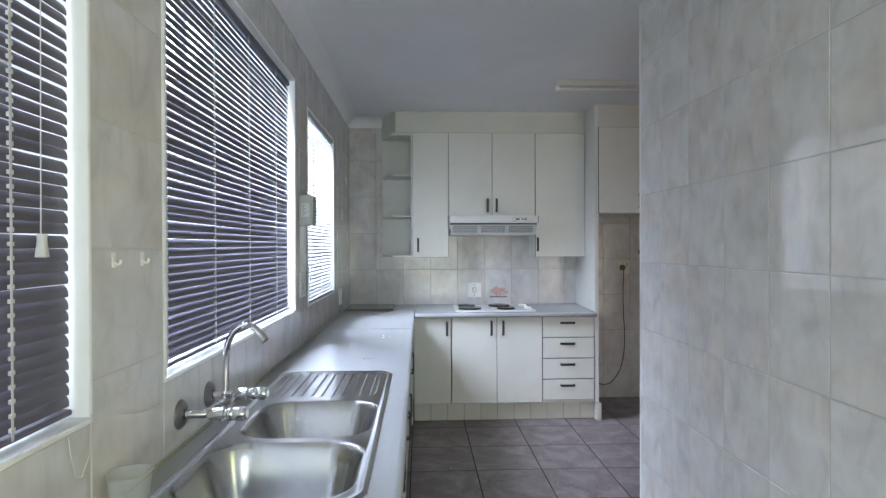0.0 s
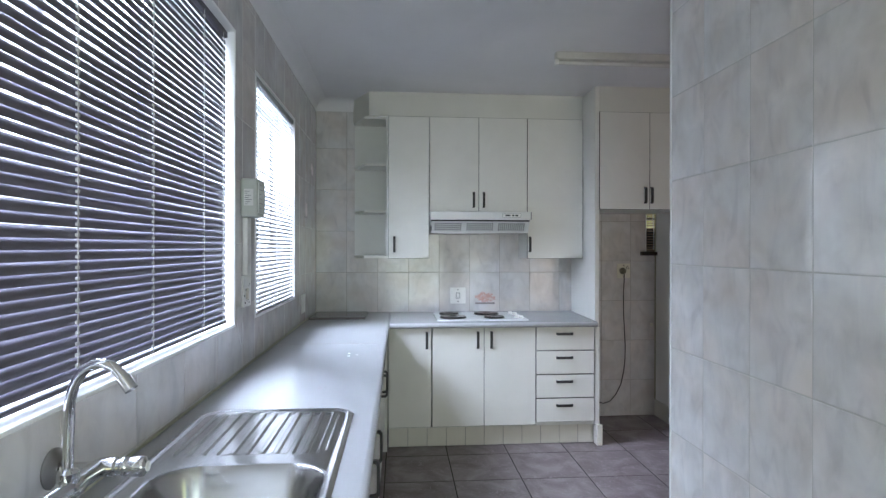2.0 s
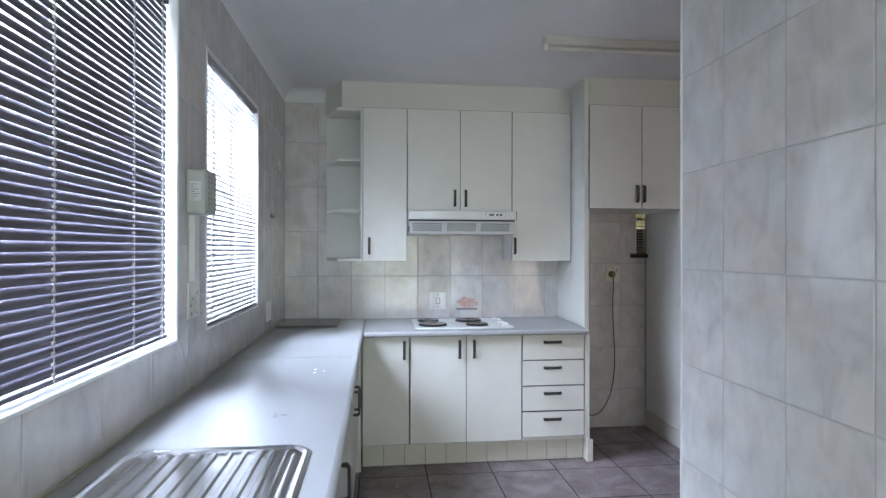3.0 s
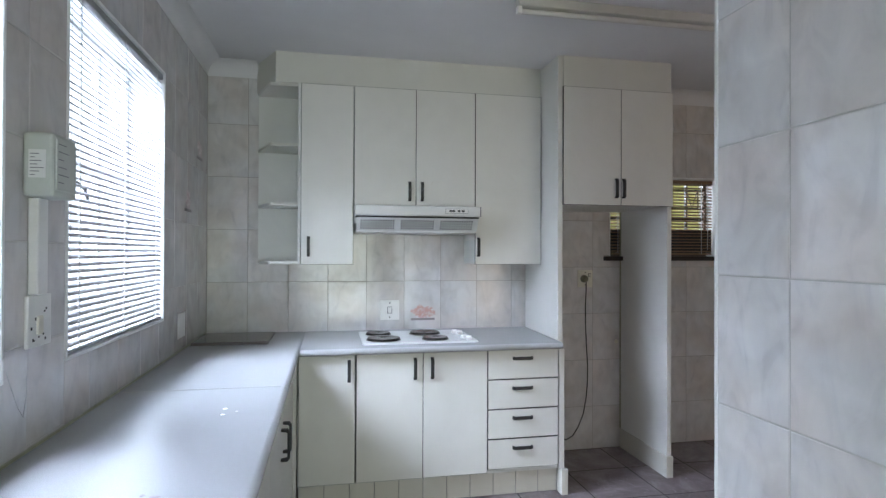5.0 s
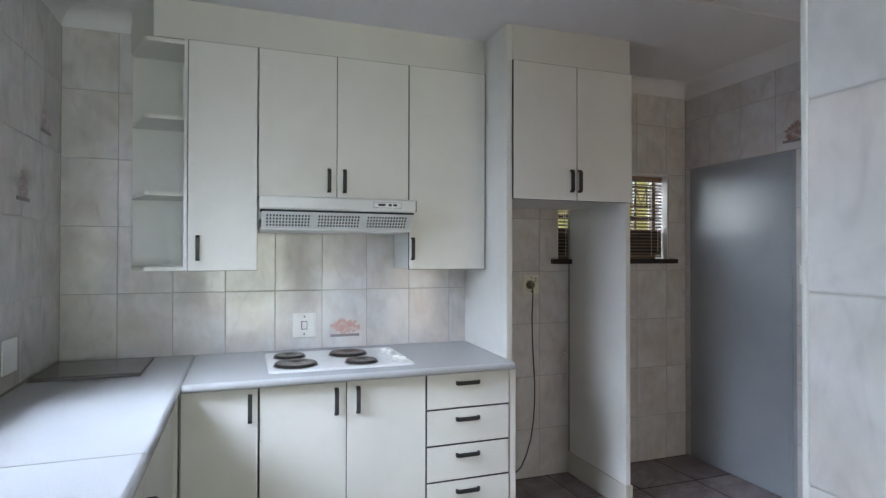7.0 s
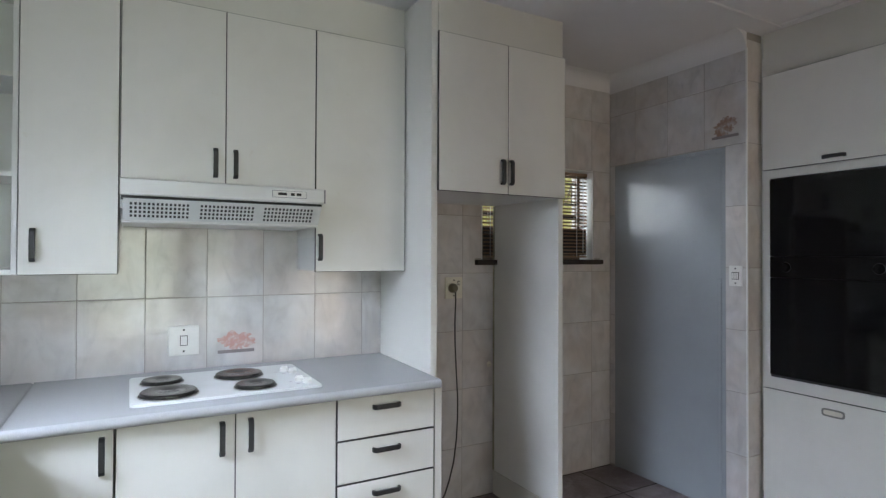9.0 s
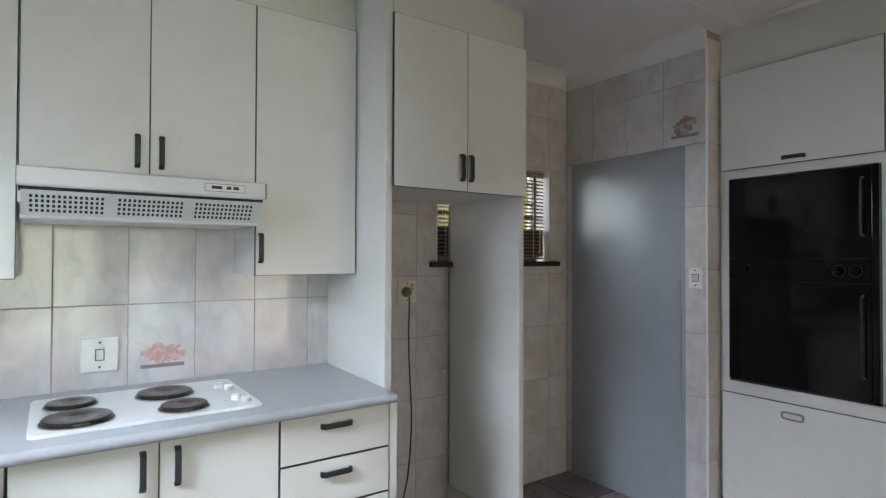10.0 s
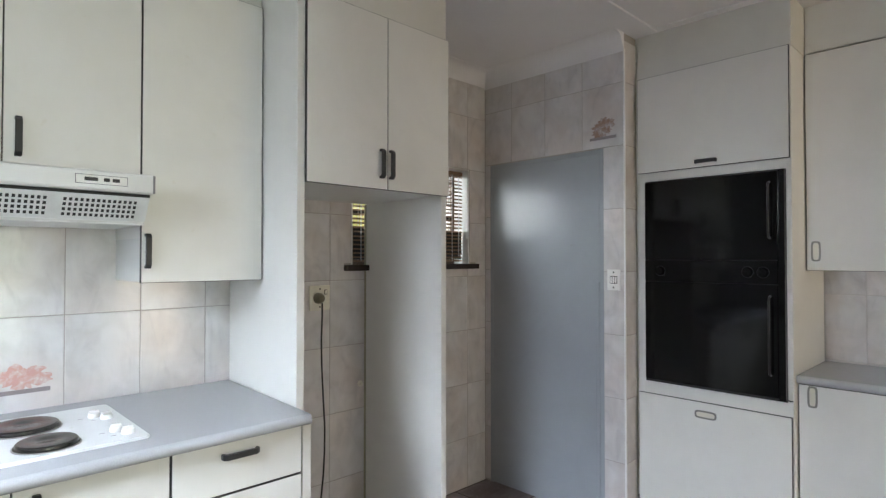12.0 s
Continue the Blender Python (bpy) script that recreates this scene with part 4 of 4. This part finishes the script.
part("side_panel", box(OX, 3.522, 0.0, EAST - 0.004, 3.538, 2.402, 0.001), WHITE, tower)
part("side_panel", box(OX, 4.226, 0.0, EAST - 0.004, 4.254, 2.402, 0.001), WHITE, tower)
bm = bmesh.new()
for a, b, c, d in ((3.538, 4.226, 0.720, 0.782), (3.538, 4.226, 1.846, 1.888), (4.214, 4.226, 0.782, 1.846), (3.538, 3.544, 0.782, 1.846)):
    box(OX, a, c, OX + 0.02, b, d, bm=bm)
part("face_frame", bm, WHITE, tower)
part("body", box(OX + 0.0205, 3.539, 0.10, EAST - 0.006, 4.225, 0.75), CARCASS, tower)
part("body", box(OX + 0.0205, 3.539, 1.86, EAST - 0.006, 4.225, 2.400), CARCASS, tower)
d = front_west(tower, "door", 3.526, 4.248, 1.890, 2.402, OX - 0.018)
handle(d, OX - 0.018, 3.888, 1.918, "y", W_OUT, 0.105)
d = front_west(tower, "drawer", 3.526, 4.248, 0.105, 0.722, OX - 0.018)
flush_pull(d, OX - 0.018, 3.900, 0.662, False)
part("kickboard", box(OX + 0.02, 3.54, 0.0, OX + 0.04, 4.245, 0.10), PLINTH, tower)

oven = root("double_oven", (3.7, 3.89, 0.784), "black glass double oven built into a cabinet", "oven")
part("body", box(OX - 0.004, 3.5455, 0.784, OX + 0.5, 4.212, 1.844, 0.002), IRON, oven)
for lo, hi, name in ((0.800, 1.312, "oven_door"), (1.316, 1.424, "control_panel"), (1.428, 1.836, "oven_door")):
    pl = part(name, box(OX - 0.022, 3.577, lo, OX - 0.0045, 4.206, hi, 0.003, 2), OVEN_GLASS, oven, "black glass panel")
    if name == "oven_door":
        part("handle", pipe([(OX - 0.022, 3.606, lo + 0.10), (OX - 0.045, 3.606, lo + 0.105), (OX - 0.050, 3.606, lo + 0.13), (OX - 0.050, 3.606, hi - 0.08), (OX - 0.045, 3.606, hi - 0.055), (OX - 0.022, 3.606, hi - 0.05)], 0.005, 8), BLACK, pl, "black bar handle", True)
    else:
        for y in (4.122, 3.702, 3.636):
            kn = part("knob", lathe([(0.0, 0.0), (0.024, 0.0), (0.023, -0.006), (0.019, -0.018), (0.0, -0.019)], (OX - 0.022, y, 1.37), "x", 24), OVEN_GLASS, pl, "black control knob", True)
            part("ring", lathe([(0.0262, 0.0), (0.0262, -0.0012), (0.0250, -0.0014)], (OX - 0.022, y, 1.37), "x", 28, caps=False), RING, kn, "thin chrome ring", True)
part("side_trim", box(OX - 0.024, 3.5465, 0.79, OX - 0.0045, 3.575, 1.842, 0.004, 2), OVEN_GLASS, oven, "black side trim")
solo("oven_latch", pipe([(OX - 0.004, 3.542, 0.795), (OX - 0.018, 3.530, 0.795), (OX - 0.020, 3.520, 0.797)], 0.003, 6), BLACK, "small black wire catch at the oven's lower corner", "latch")

cab = root("wall_cabinet", (3.99, 3.1, 1.378), "white wall cabinet with flush nickel pulls", "cabinet")
part("body", box(3.718, 2.22, 1.378, EAST - 0.004, 3.518, 2.406), CARCASS, cab)
for a, b, h in ((3.09, 3.517, 3.478), (2.655, 3.088, 2.70), (2.22, 2.653, 2.61)):
    d = front_west(cab, "door", a, b, 1.376, 2.407, 3.700)
    flush_pull(d, 3.700, h, 1.468, True)
cab = root("base_cabinet", (3.8, 3.1, 0.0), "white base cabinet with flush nickel pulls beside the oven", "cabinet")
part("body", box(3.556, 2.22, 0.12, EAST - 0.004, 3.518, 0.862), CARCASS, cab)
for a, b, h in ((3.09, 3.517, 3.462), (2.655, 3.088, 2.70), (2.22, 2.653, 2.61)):
    d = front_west(cab, "door", a, b, 0.13, 0.866, 3.538)
    flush_pull(d, 3.538, h, 0.815, True)
part("kickboard", box(3.575, 2.22, 0.0, 3.595, 3.516, 0.12), PLINTH, cab)
worktop(prism(nosed(EAST - 0.003, 3.515, 0.905, 0.036, -1), "y", 2.22, 3.5195), lambda c: c.x < 3.5335, "grey laminate worktop beside the oven cabinet")

# ---- sink ----
def stainless_sink():
    x0, x1, y0, y1 = SINK
    s = root("kitchen_sink", ((x0 + x1) / 2, (y0 + y1) / 2, TOP), "stainless steel double-bowl sink with a ribbed drainer", "sink")
    bowls = [(-0.352, 0.022, 1.592, 1.955, 0.15), (-0.380, 0.016, 1.188, 1.535, 0.17)]
    drain = (-0.385, 0.012, 2.030, 2.390)
    nx, ny = 96, 236
    bm = bmesh.new()

    def rr(x, y, b, r):
        """How far a point lies inside a rounded rectangle (negative inside)."""
        cx, cy, hx, hy = (b[0] + b[1]) / 2, (b[2] + b[3]) / 2, (b[1] - b[0]) / 2 - r, (b[3] - b[2]) / 2 - r
        dx, dy = max(abs(x - cx) - hx, 0), max(abs(y - cy) - hy, 0)
        inside = min(max(abs(x - cx) - hx, abs(y - cy) - hy), 0)
        return math.hypot(dx, dy) + inside - r

    def height(x, y):
        edge = -rr(x, y, (x0, x1, y0, y1), 0.075)
        z = 0.001 + 0.0055 * min(1, max(0, edge / 0.008)) - 0.005 * min(1, max(0, (edge - 0.013) / 0.010))
        for b in bowls:
            d = -rr(x, y, b, 0.095)
            if d > -0.012:
                k = min(1, max(0, (d + 0.010) / 0.075))
                z = min(z, z - b[4] * (k * k * (3 - 2 * k)) ** 0.72)
        d = -rr(x, y, drain, 0.03)
        if d > 0:
            k = min(1, d / 0.012)
            p = ((x - drain[0]) / 0.0375) % 1.0
            z += k * (-0.004 + (0.0052 if p < 0.42 else 0.0))
        return TOP + z

    grid = {}
    for i in range(nx + 1):
        for j in range(ny + 1):
            x, y = x0 + (x1 - x0) * i / nx, y0 + (y1 - y0) * j / ny
            if rr(x, y, (x0, x1, y0, y1), 0.075) <= 0.003:
                grid[i, j] = bm.verts.new((x, y, height(x, y)))
    for i in range(nx):
        for j in range(ny):
            q = [grid.get(k) for k in ((i, j), (i + 1, j), (i + 1, j + 1), (i, j + 1))]
            if all(q):
                bm.faces.new(q)
    top = part("bowl_top", bm, STEEL, s, "", True)
    top.data.shade_smooth()
    for b in bowls:
        cx, cy = (b[0] + b[1]) / 2, (b[2] + b[3]) / 2
        part("waste", lathe([(0.036, 0), (0.036, 0.003), (0.030, 0.0035), (0.026, 0.001), (0.004, 0.0005)], (cx, cy, TOP + 0.0015 - b[4]), "z", 24), CHROME, s, "chrome waste fitting", True)


stainless_sink()


def wall_tap():
    y0, y1, yc, z, x = 1.525, 1.735, 1.63, 0.992, -0.392
    t = root("wall_tap", (WEST, yc, z), "chrome wall-mounted mixer tap with a swan neck spout", "tap")
    for y in (y0, y1):
        part("wall_flange", lathe([(0.040, 0.0), (0.040, 0.003), (0.031, 0.012), (0.014, 0.016)], (WEST, y, z), "x", 28, caps=False), TARNISH, t, "tarnished round wall flange", True)
        part("inlet", pipe([(WEST + 0.01, y, z), (x - 0.02, y, z), (x, y + (0.02 if y < yc else -0.02), z)], 0.0115, 12), CHROME, t, "", True)
        out = part("valve", lathe([(0.014, -0.01), (0.019, 0.0), (0.019, 0.030), (0.015, 0.034), (0.015, 0.04)], (x + 0.002, y, z), "x", 24), CHROME, t, "chrome valve", True)
        h = part("tap_handle", lathe([(0.014, 0.04), (0.0185, 0.043), (0.0195, 0.050), (0.0175, 0.055), (0.0195, 0.060), (0.0205, 0.078), (0.0185, 0.086), (0.012, 0.090), (0.006, 0.091)], (x + 0.002, y, z), "x", 20), CHROME, t, "ringed chrome handle", True)
        part("cap", lathe([(0.010, 0.0905), (0.010, 0.0925), (0.006, 0.094)], (x + 0.002, y, z), "x", 16), SWITCH, h, "", True)
    part("body", lathe([(0.014, -0.115), (0.0185, -0.10), (0.0165, -0.03), (0.021, -0.02), (0.021, 0.02), (0.0165, 0.03), (0.0185, 0.10), (0.014, 0.115)], (x, yc, z), "y", 20), CHROME, t, "", True)
    pts = [(x, yc, z + 0.01), (x, yc, z + 0.05), (x, yc, z + 0.09), (x + 0.002, yc, z + 0.128)]
    for k in range(1, 15):
        a = math.pi - math.pi * 0.74 * k / 14
        pts.append((x + 0.066 + 0.064 * math.cos(a), yc - 0.0020 * k, z + 0.128 + 0.103 * math.sin(a)))
    part("spout", pipe(pts, 0.0090, 14), CHROME, t, "swan neck spout", True)
    part("collar", lathe([(0.0165, 0.012), (0.0185, 0.016), (0.0185, 0.032), (0.013, 0.038)], (x, yc, z), "z", 20), CHROME, t, "", True)
    e = Vector(pts[-1])
    q = (e - Vector(pts[-2])).normalized()
    part("aerator", pipe([e - q * 0.006, e + q * 0.002, e + q * 0.022], 0.0118, 14), CHROME, t, "", True)


wall_tap()
tub = bmesh.new()
lathe([(0.034, 0.0), (0.036, 0.003), (0.044, 0.075), (0.046, 0.078), (0.043, 0.0785), (0.041, 0.074), (0.033, 0.005), (0.004, 0.004)], (-0.43, 1.16, TOP), "z", 28, bm=tub)
solo("plastic_cup", tub, CLEAR, "clear plastic cup standing beside the sink", "cup", soft=True)

# ---- fittings on the walls ----
for y in (1.196, 1.321):
    hk = root("wall_hook", (WEST, y, 1.405), "small white adhesive hook on the tiled pier", "hook", "adhesive hooks")
    part("plate", box(WEST, y - 0.007, 1.405, WEST + 0.003, y + 0.007, 1.437, 0.001), SWITCH, hk)
    part("peg", pipe([(WEST + 0.003, y, 1.416), (WEST + 0.010, y, 1.411), (WEST + 0.015, y, 1.414), (WEST + 0.016, y, 1.421)], 0.003, 8), SWITCH, hk, "", True)

def scratch(points):
    """A pale curved thread that paints a glint on the glaze of the window wall."""
    return pipe([(WEST + 0.0005, y, z) for y, z in points], 0.0013, 5, radii=[0.0004] + [0.0013] * (len(points) - 2) + [0.0004])


# pale threads laid on the tiles in place of reflections in the glaze
marks = root("glint_marks", (WEST, 1.31, 1.04), "thin pale lines painted as glints on the glazed tiles beside the tap", "scratches")
for line in (((1.241, 1.274), (1.272, 1.268), (1.299, 1.255), (1.334, 1.235), (1.362, 1.209)), ((1.218, 1.086), (1.283, 1.066), (1.342, 1.056), (1.40, 1.052), (1.458, 1.041)), ((1.223, 1.128), (1.262, 1.136), (1.297, 1.141))):
    part("scratch", scratch(line), CORD, marks, "", True)

timer = root("geyser_timer", (WEST, 3.105, 1.56), "white plastic timer box on the wall between the windows", "timer box")
part("case", box(WEST, 3.045, 1.562, WEST + 0.072, 3.182, 1.728, 0.010, 3), TIMER_GREY, timer)
lab = part("label", box(WEST + 0.015, 3.0435, 1.610, WEST + 0.055, 3.0455, 1.682), PAPER, timer, "printed paper label")
for k in range(7):
    part("print_line", box(WEST + 0.019, 3.0425, 1.616 + k * 0.009, WEST + 0.030 + 0.020 * ((k * 7) % 5) / 4, 3.0435, 1.6182 + k * 0.009), INK, lab)
face = part("dial_plate", box(WEST + 0.0715, 3.057, 1.580, WEST + 0.075, 3.170, 1.712, 0.001), TIMER_GREY, timer, "greyish cover plate")
for k in range(6):
    part("print_line", box(WEST + 0.0748, 3.065, 1.600 + k * 0.020, WEST + 0.0756, 3.095 + 0.03 * ((k * 5) % 3) / 2, 1.6025 + k * 0.020), INK, face)
conduit = root("conduit", (WEST, 3.10, 1.30), "white plastic cable trunking below the timer box", "conduit")
part("trunking", box(WEST, 3.076, 1.308, WEST + 0.024, 3.132, 1.5605, 0.003), SWITCH, conduit)
iso = root("isolator_switch", (WEST, 3.115, 1.155), "stained white isolator switch plate on the tiles", "switch")
part("plate", box(WEST, 3.060, 1.168, WEST + 0.010, 3.185, 1.306, 0.003, 2), SWITCH, iso)
part("rocker", box(WEST + 0.0095, 3.100, 1.200, WEST + 0.016, 3.130, 1.250, 0.003), AGED, iso)
rng = random.Random(4)
for k in range(9):
    y, z = rng.uniform(3.07, 3.16), rng.uniform(1.175, 1.28)
    part("stain", box(WEST + 0.0098, y - 0.003, z - 0.002, WEST + 0.0104, y + rng.uniform(0.002, 0.006), z + rng.uniform(0.002, 0.007)), DARK, iso)
solo("blank_plate", box(WEST, 4.55, 0.970, WEST + 0.006, 4.69, 1.102, 0.002), SWITCH, "blank white cover plate on the tiles", "plate")


def wall_plate(name, label, category, plane, u, v, hu, hv, rockers, mat=SWITCH):
    """A switch or socket plate on a wall frame."""
    def b(u0, v0, n0, u1, v1, n1, r):
        bm = box(u0, v0, n0, u1, v1, n1, r, 2)
        bmesh.ops.transform(bm, matrix=plane, verts=bm.verts)
        return bm
    r = root(name, plane @ Vector((u, v - hv, 0)), label, category)
    pl = part("plate", b(u - hu, v - hv, 0, u + hu, v + hv, 0.009, 0.003), mat, r)
    for a, c, w, h in rockers:
        # dark backing, a little larger than the rocker, draws its shadow line
        part("rocker_gap", b(u + a - w - 0.003, v + c - h - 0.003, 0.0085, u + a + w + 0.003, v + c + h + 0.003, 0.0098, 0.0005), DARK, pl)
        part("rocker", b(u + a - w, v + c - h, 0.0085, u + a + w, v + c + h, 0.014, 0.002), mat, pl)
    for c in (-hv * 0.72, hv * 0.72):
        part("screw", b(u - 0.004, v + c - 0.004, 0.0085, u + 0.004, v + c + 0.004, 0.0102, 0.001), DARK, pl)
    return r


wall_plate("stove_switch", "white stove isolator switch on the tiles above the hob", "switch", FACES_SOUTH(NORTH), 0.689, 1.034, 0.064, 0.067, [(0, 0, 0.013, 0.020)])
wall_plate("light_switch", "white light switch with three rockers beside the door", "switch", FACES_WEST(DOOR_WALL), -4.328, 1.320, 0.038, 0.056, [(-0.013, 0, 0.005, 0.017), (0, 0, 0.005, 0.017), (0.013, 0, 0.005, 0.017)])
wall_plate("wall_socket", "yellowed wall socket with a plug in it", "socket", FACES_SOUTH(NORTH), 2.111, 1.238, 0.058, 0.062, [(0.033, 0.028, 0.006, 0.009)], AGED)
plug = root("plug_lead", (2.098, NORTH - 0.01, 1.19), "grey plug on a long black lead hanging to the floor", "plug")
part("plug_body", lathe([(0.026, -0.010), (0.028, -0.014), (0.026, -0.035), (0.016, -0.050), (0.008, -0.052)], (2.098, NORTH, 1.238), "y", 16), plastic("olive_plug", (0.17, 0.155, 0.10), 0.45), plug, "olive grey rubber plug", True)
lead = [(2.098, 5.20, 1.215), (2.096, 5.195, 1.16), (2.088, 5.19, 1.05), (2.084, 5.18, 0.92), (2.088, 5.172, 0.76), (2.096, 5.17, 0.62), (2.092, 5.165, 0.50), (2.070, 5.14, 0.40), (2.025, 5.09, 0.305), (1.945, 5.0, 0.245), (1.86, 4.90, 0.222), (1.77, 4.80, 0.235), (1.70, 4.76, 0.265), (1.692, 4.755, 0.30)]
part("lead", pipe(lead, 0.0042, 8), CABLE, plug, "", True)
solo("pipe_stub", lathe([(0.016, 0.0), (0.016, -0.004), (0.008, -0.006), (0.008, -0.022), (0.004, -0.023)], (2.360, NORTH, 0.775), "y", 14), AGED, "small capped water pipe on the recess wall", "pipe", soft=True)


loop = root("wire_loop", (2.83, NORTH, 2.36), "small white wire loop hung on the tiles above the window", "hook")
part("wire", pipe([(2.834, NORTH - 0.002, 2.405), (2.824, NORTH - 0.008, 2.398), (2.820, NORTH - 0.008, 2.382), (2.836, NORTH - 0.008, 2.372), (2.838, NORTH - 0.008, 2.352), (2.826, NORTH - 0.006, 2.346)], 0.0028, 6), CORD, loop, "", True)


def decal(name, plane, u, v, w, h, mat, label, seed, shelf_bar=True):
    """A worn transfer picture: ragged patches over a dark foot line."""
    rg = random.Random(seed)
    r = root(name, plane @ Vector((u, v - h / 2, 0)), label, "decal")
    bm, ring, n = bmesh.new(), [], 54
    for q in range(n):
        t = 2 * math.pi * q / n
        k = 0.80 + 0.14 * math.sin(2 * t + seed) + 0.08 * math.sin(5 * t + 2 * seed) + rg.uniform(-0.17, 0.17)
        ring.append((u + 0.52 * w * k * math.cos(t), v - 0.006 + 0.42 * h * k * math.sin(t)))
    bm.faces.new([bm.verts.new(plane @ Vector((p, q, 0.0018))) for p, q in ring])
    part("transfer", bm, mat, r)
    if shelf_bar:
        bm = box(u - w / 2, v - h / 2, 0.0, u + w / 2, v - h / 2 + 0.015, 0.0035, 0.0005)
        bmesh.ops.transform(bm, matrix=plane, verts=bm.verts)
        part("foot_line", bm, DECAL_GREY, r)


decal("tile_decal", FACES_SOUTH(NORTH), 0.917, 1.026, 0.165, 0.130, PINK, "worn pink transfer picture on a tile above the hob", 2)
decal("tile_decal", FACES_WEST(DOOR_WALL), -4.392, 2.155, 0.16, 0.14, BROWN_DECAL, "worn brown transfer picture on a tile above the door", 6)
decal("tile_decal", FACES_EAST(WEST), 5.025, 2.045, 0.14, 0.14, FADED, "faded pink transfer picture on the tiles", 9)
decal("tile_decal", FACES_EAST(WEST), 4.752, 1.715, 0.14, 0.14, FADED, "faded pink transfer picture on the tiles", 11)

# ---- ceiling lamp ----
lamp = root("fluorescent_light", (1.8, 3.985, CEIL), "white fluorescent batten light, switched off, on the ceiling", "ceiling light")
part("batten", box(1.160, 3.957, CEIL - 0.045, 2.375, 4.013, CEIL, 0.006, 2), BATTEN, lamp)
for x in (1.168, 2.352):
    part("end_holder", box(x - 0.012, 3.968, CEIL - 0.078, x + 0.012, 4.002, CEIL - 0.044, 0.004, 2), SWITCH, lamp)
part("tube", pipe([(1.180, 3.985, CEIL - 0.064), (1.75, 3.985, CEIL - 0.064), (2.340, 3.985, CEIL - 0.064)], 0.013, 16), TUBE, lamp, "white glass tube", True)

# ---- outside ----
structure("backdrop", box(-9.1, -40, -0.4, -9.0, 90, 40.0), DISTANCE, "glowing panel added for the bright outdoors beyond the windows", "backdrop")
structure("ground", box(-60, -60, -0.45, 60, 60, -0.40), BOUNCE_GROUND, "ground added around the house, pale to bounce light indoors", "ground")


structure("backdrop", box(-2, 9.0, -0.4, 12, 9.1, 7.0), FOLIAGE, "glowing panel painted as yellow-green foliage beyond the small window", "backdrop")

# ---- tiles, laid last ----
PX, PZ = 0.2545, 0.339
holes_w = [WIN_A, WIN_B, WIN_C]
under = [(-0.7, NORTH, 0.0, 0.875)]
lay_tiles(wall_west, FACES_EAST(WEST), (SOUTH, 3.29), (0.0, 2.60), 1.10, 1.446, 0.33, 0.267, holes_w + under, TILE, seed=31)
lay_tiles(wall_west, FACES_EAST(WEST), (3.29, NORTH - 0.004), (0.0, 2.60), NORTH, 1.240, PX, PZ, holes_w + under, TILE, gap=0.0016, seed=32)
lay_tiles(wall_north, FACES_SOUTH(NORTH), (WEST, 1.67), (0.86, 2.60), 0.023, 1.2285, PX, PZ, [], TILE, seed=33)
lay_tiles(wall_north, FACES_SOUTH(NORTH), (1.67, DOOR_WALL), (0.0, 2.60), 2.174, 0.984, PX, 0.338, [(WIN_N[0] - 0.002, WIN_N[1] + 0.002, WIN_N[2], WIN_N[3]), (WIN_N[0] - 0.047, WIN_N[1] + 0.057, WIN_N[2] - 0.032, WIN_N[2] + 0.01)], TILE, seed=34)
lay_tiles(wall_east, FACES_WEST(DOOR_WALL), (-NORTH, -PIER_END), (0.0, 2.60), -PIER_END, 2.04, PX, 0.338, [(DOOR[0] - 0.001, DOOR[1] + 0.001, -0.1, DOOR[3] + 0.001)], TILE, seed=35)
lay_tiles(wall_east, FACES_SOUTH(PIER_END), (DOOR_WALL + 0.006, DOOR_WALL + 0.14), (0.0, 2.60), DOOR_WALL + 0.006, 2.04, PX, 0.338, [], TILE, seed=36)
lay_tiles(partition, FACES_WEST(PART_X), (-PART_END, -SOUTH), (0.0, 2.60), -2.49, 1.366, 0.265, 0.330, [UNSEEN_OPENING], GLOSS_TILE, seed=37)
lay_tiles(wall_bay, FACES_WEST(EAST), (-3.520, -2.22), (0.86, 1.40), -3.344, 1.25, PX, 0.338, [], TILE, seed=38)
lay_tiles(floor, FACES_UP(0.0), (WEST, EAST), (SOUTH, NORTH), 0.537, 3.577, 0.424, 0.432, [(PART_X, PART_X + 0.11, SOUTH, PART_END), (WEST, 0.0, -0.6, NORTH), (PART_X + 0.11, EAST, SOUTH, BAY_SOUTH)], FLOOR_TILE, gap=0.007, tilt=0.05, seed=39)
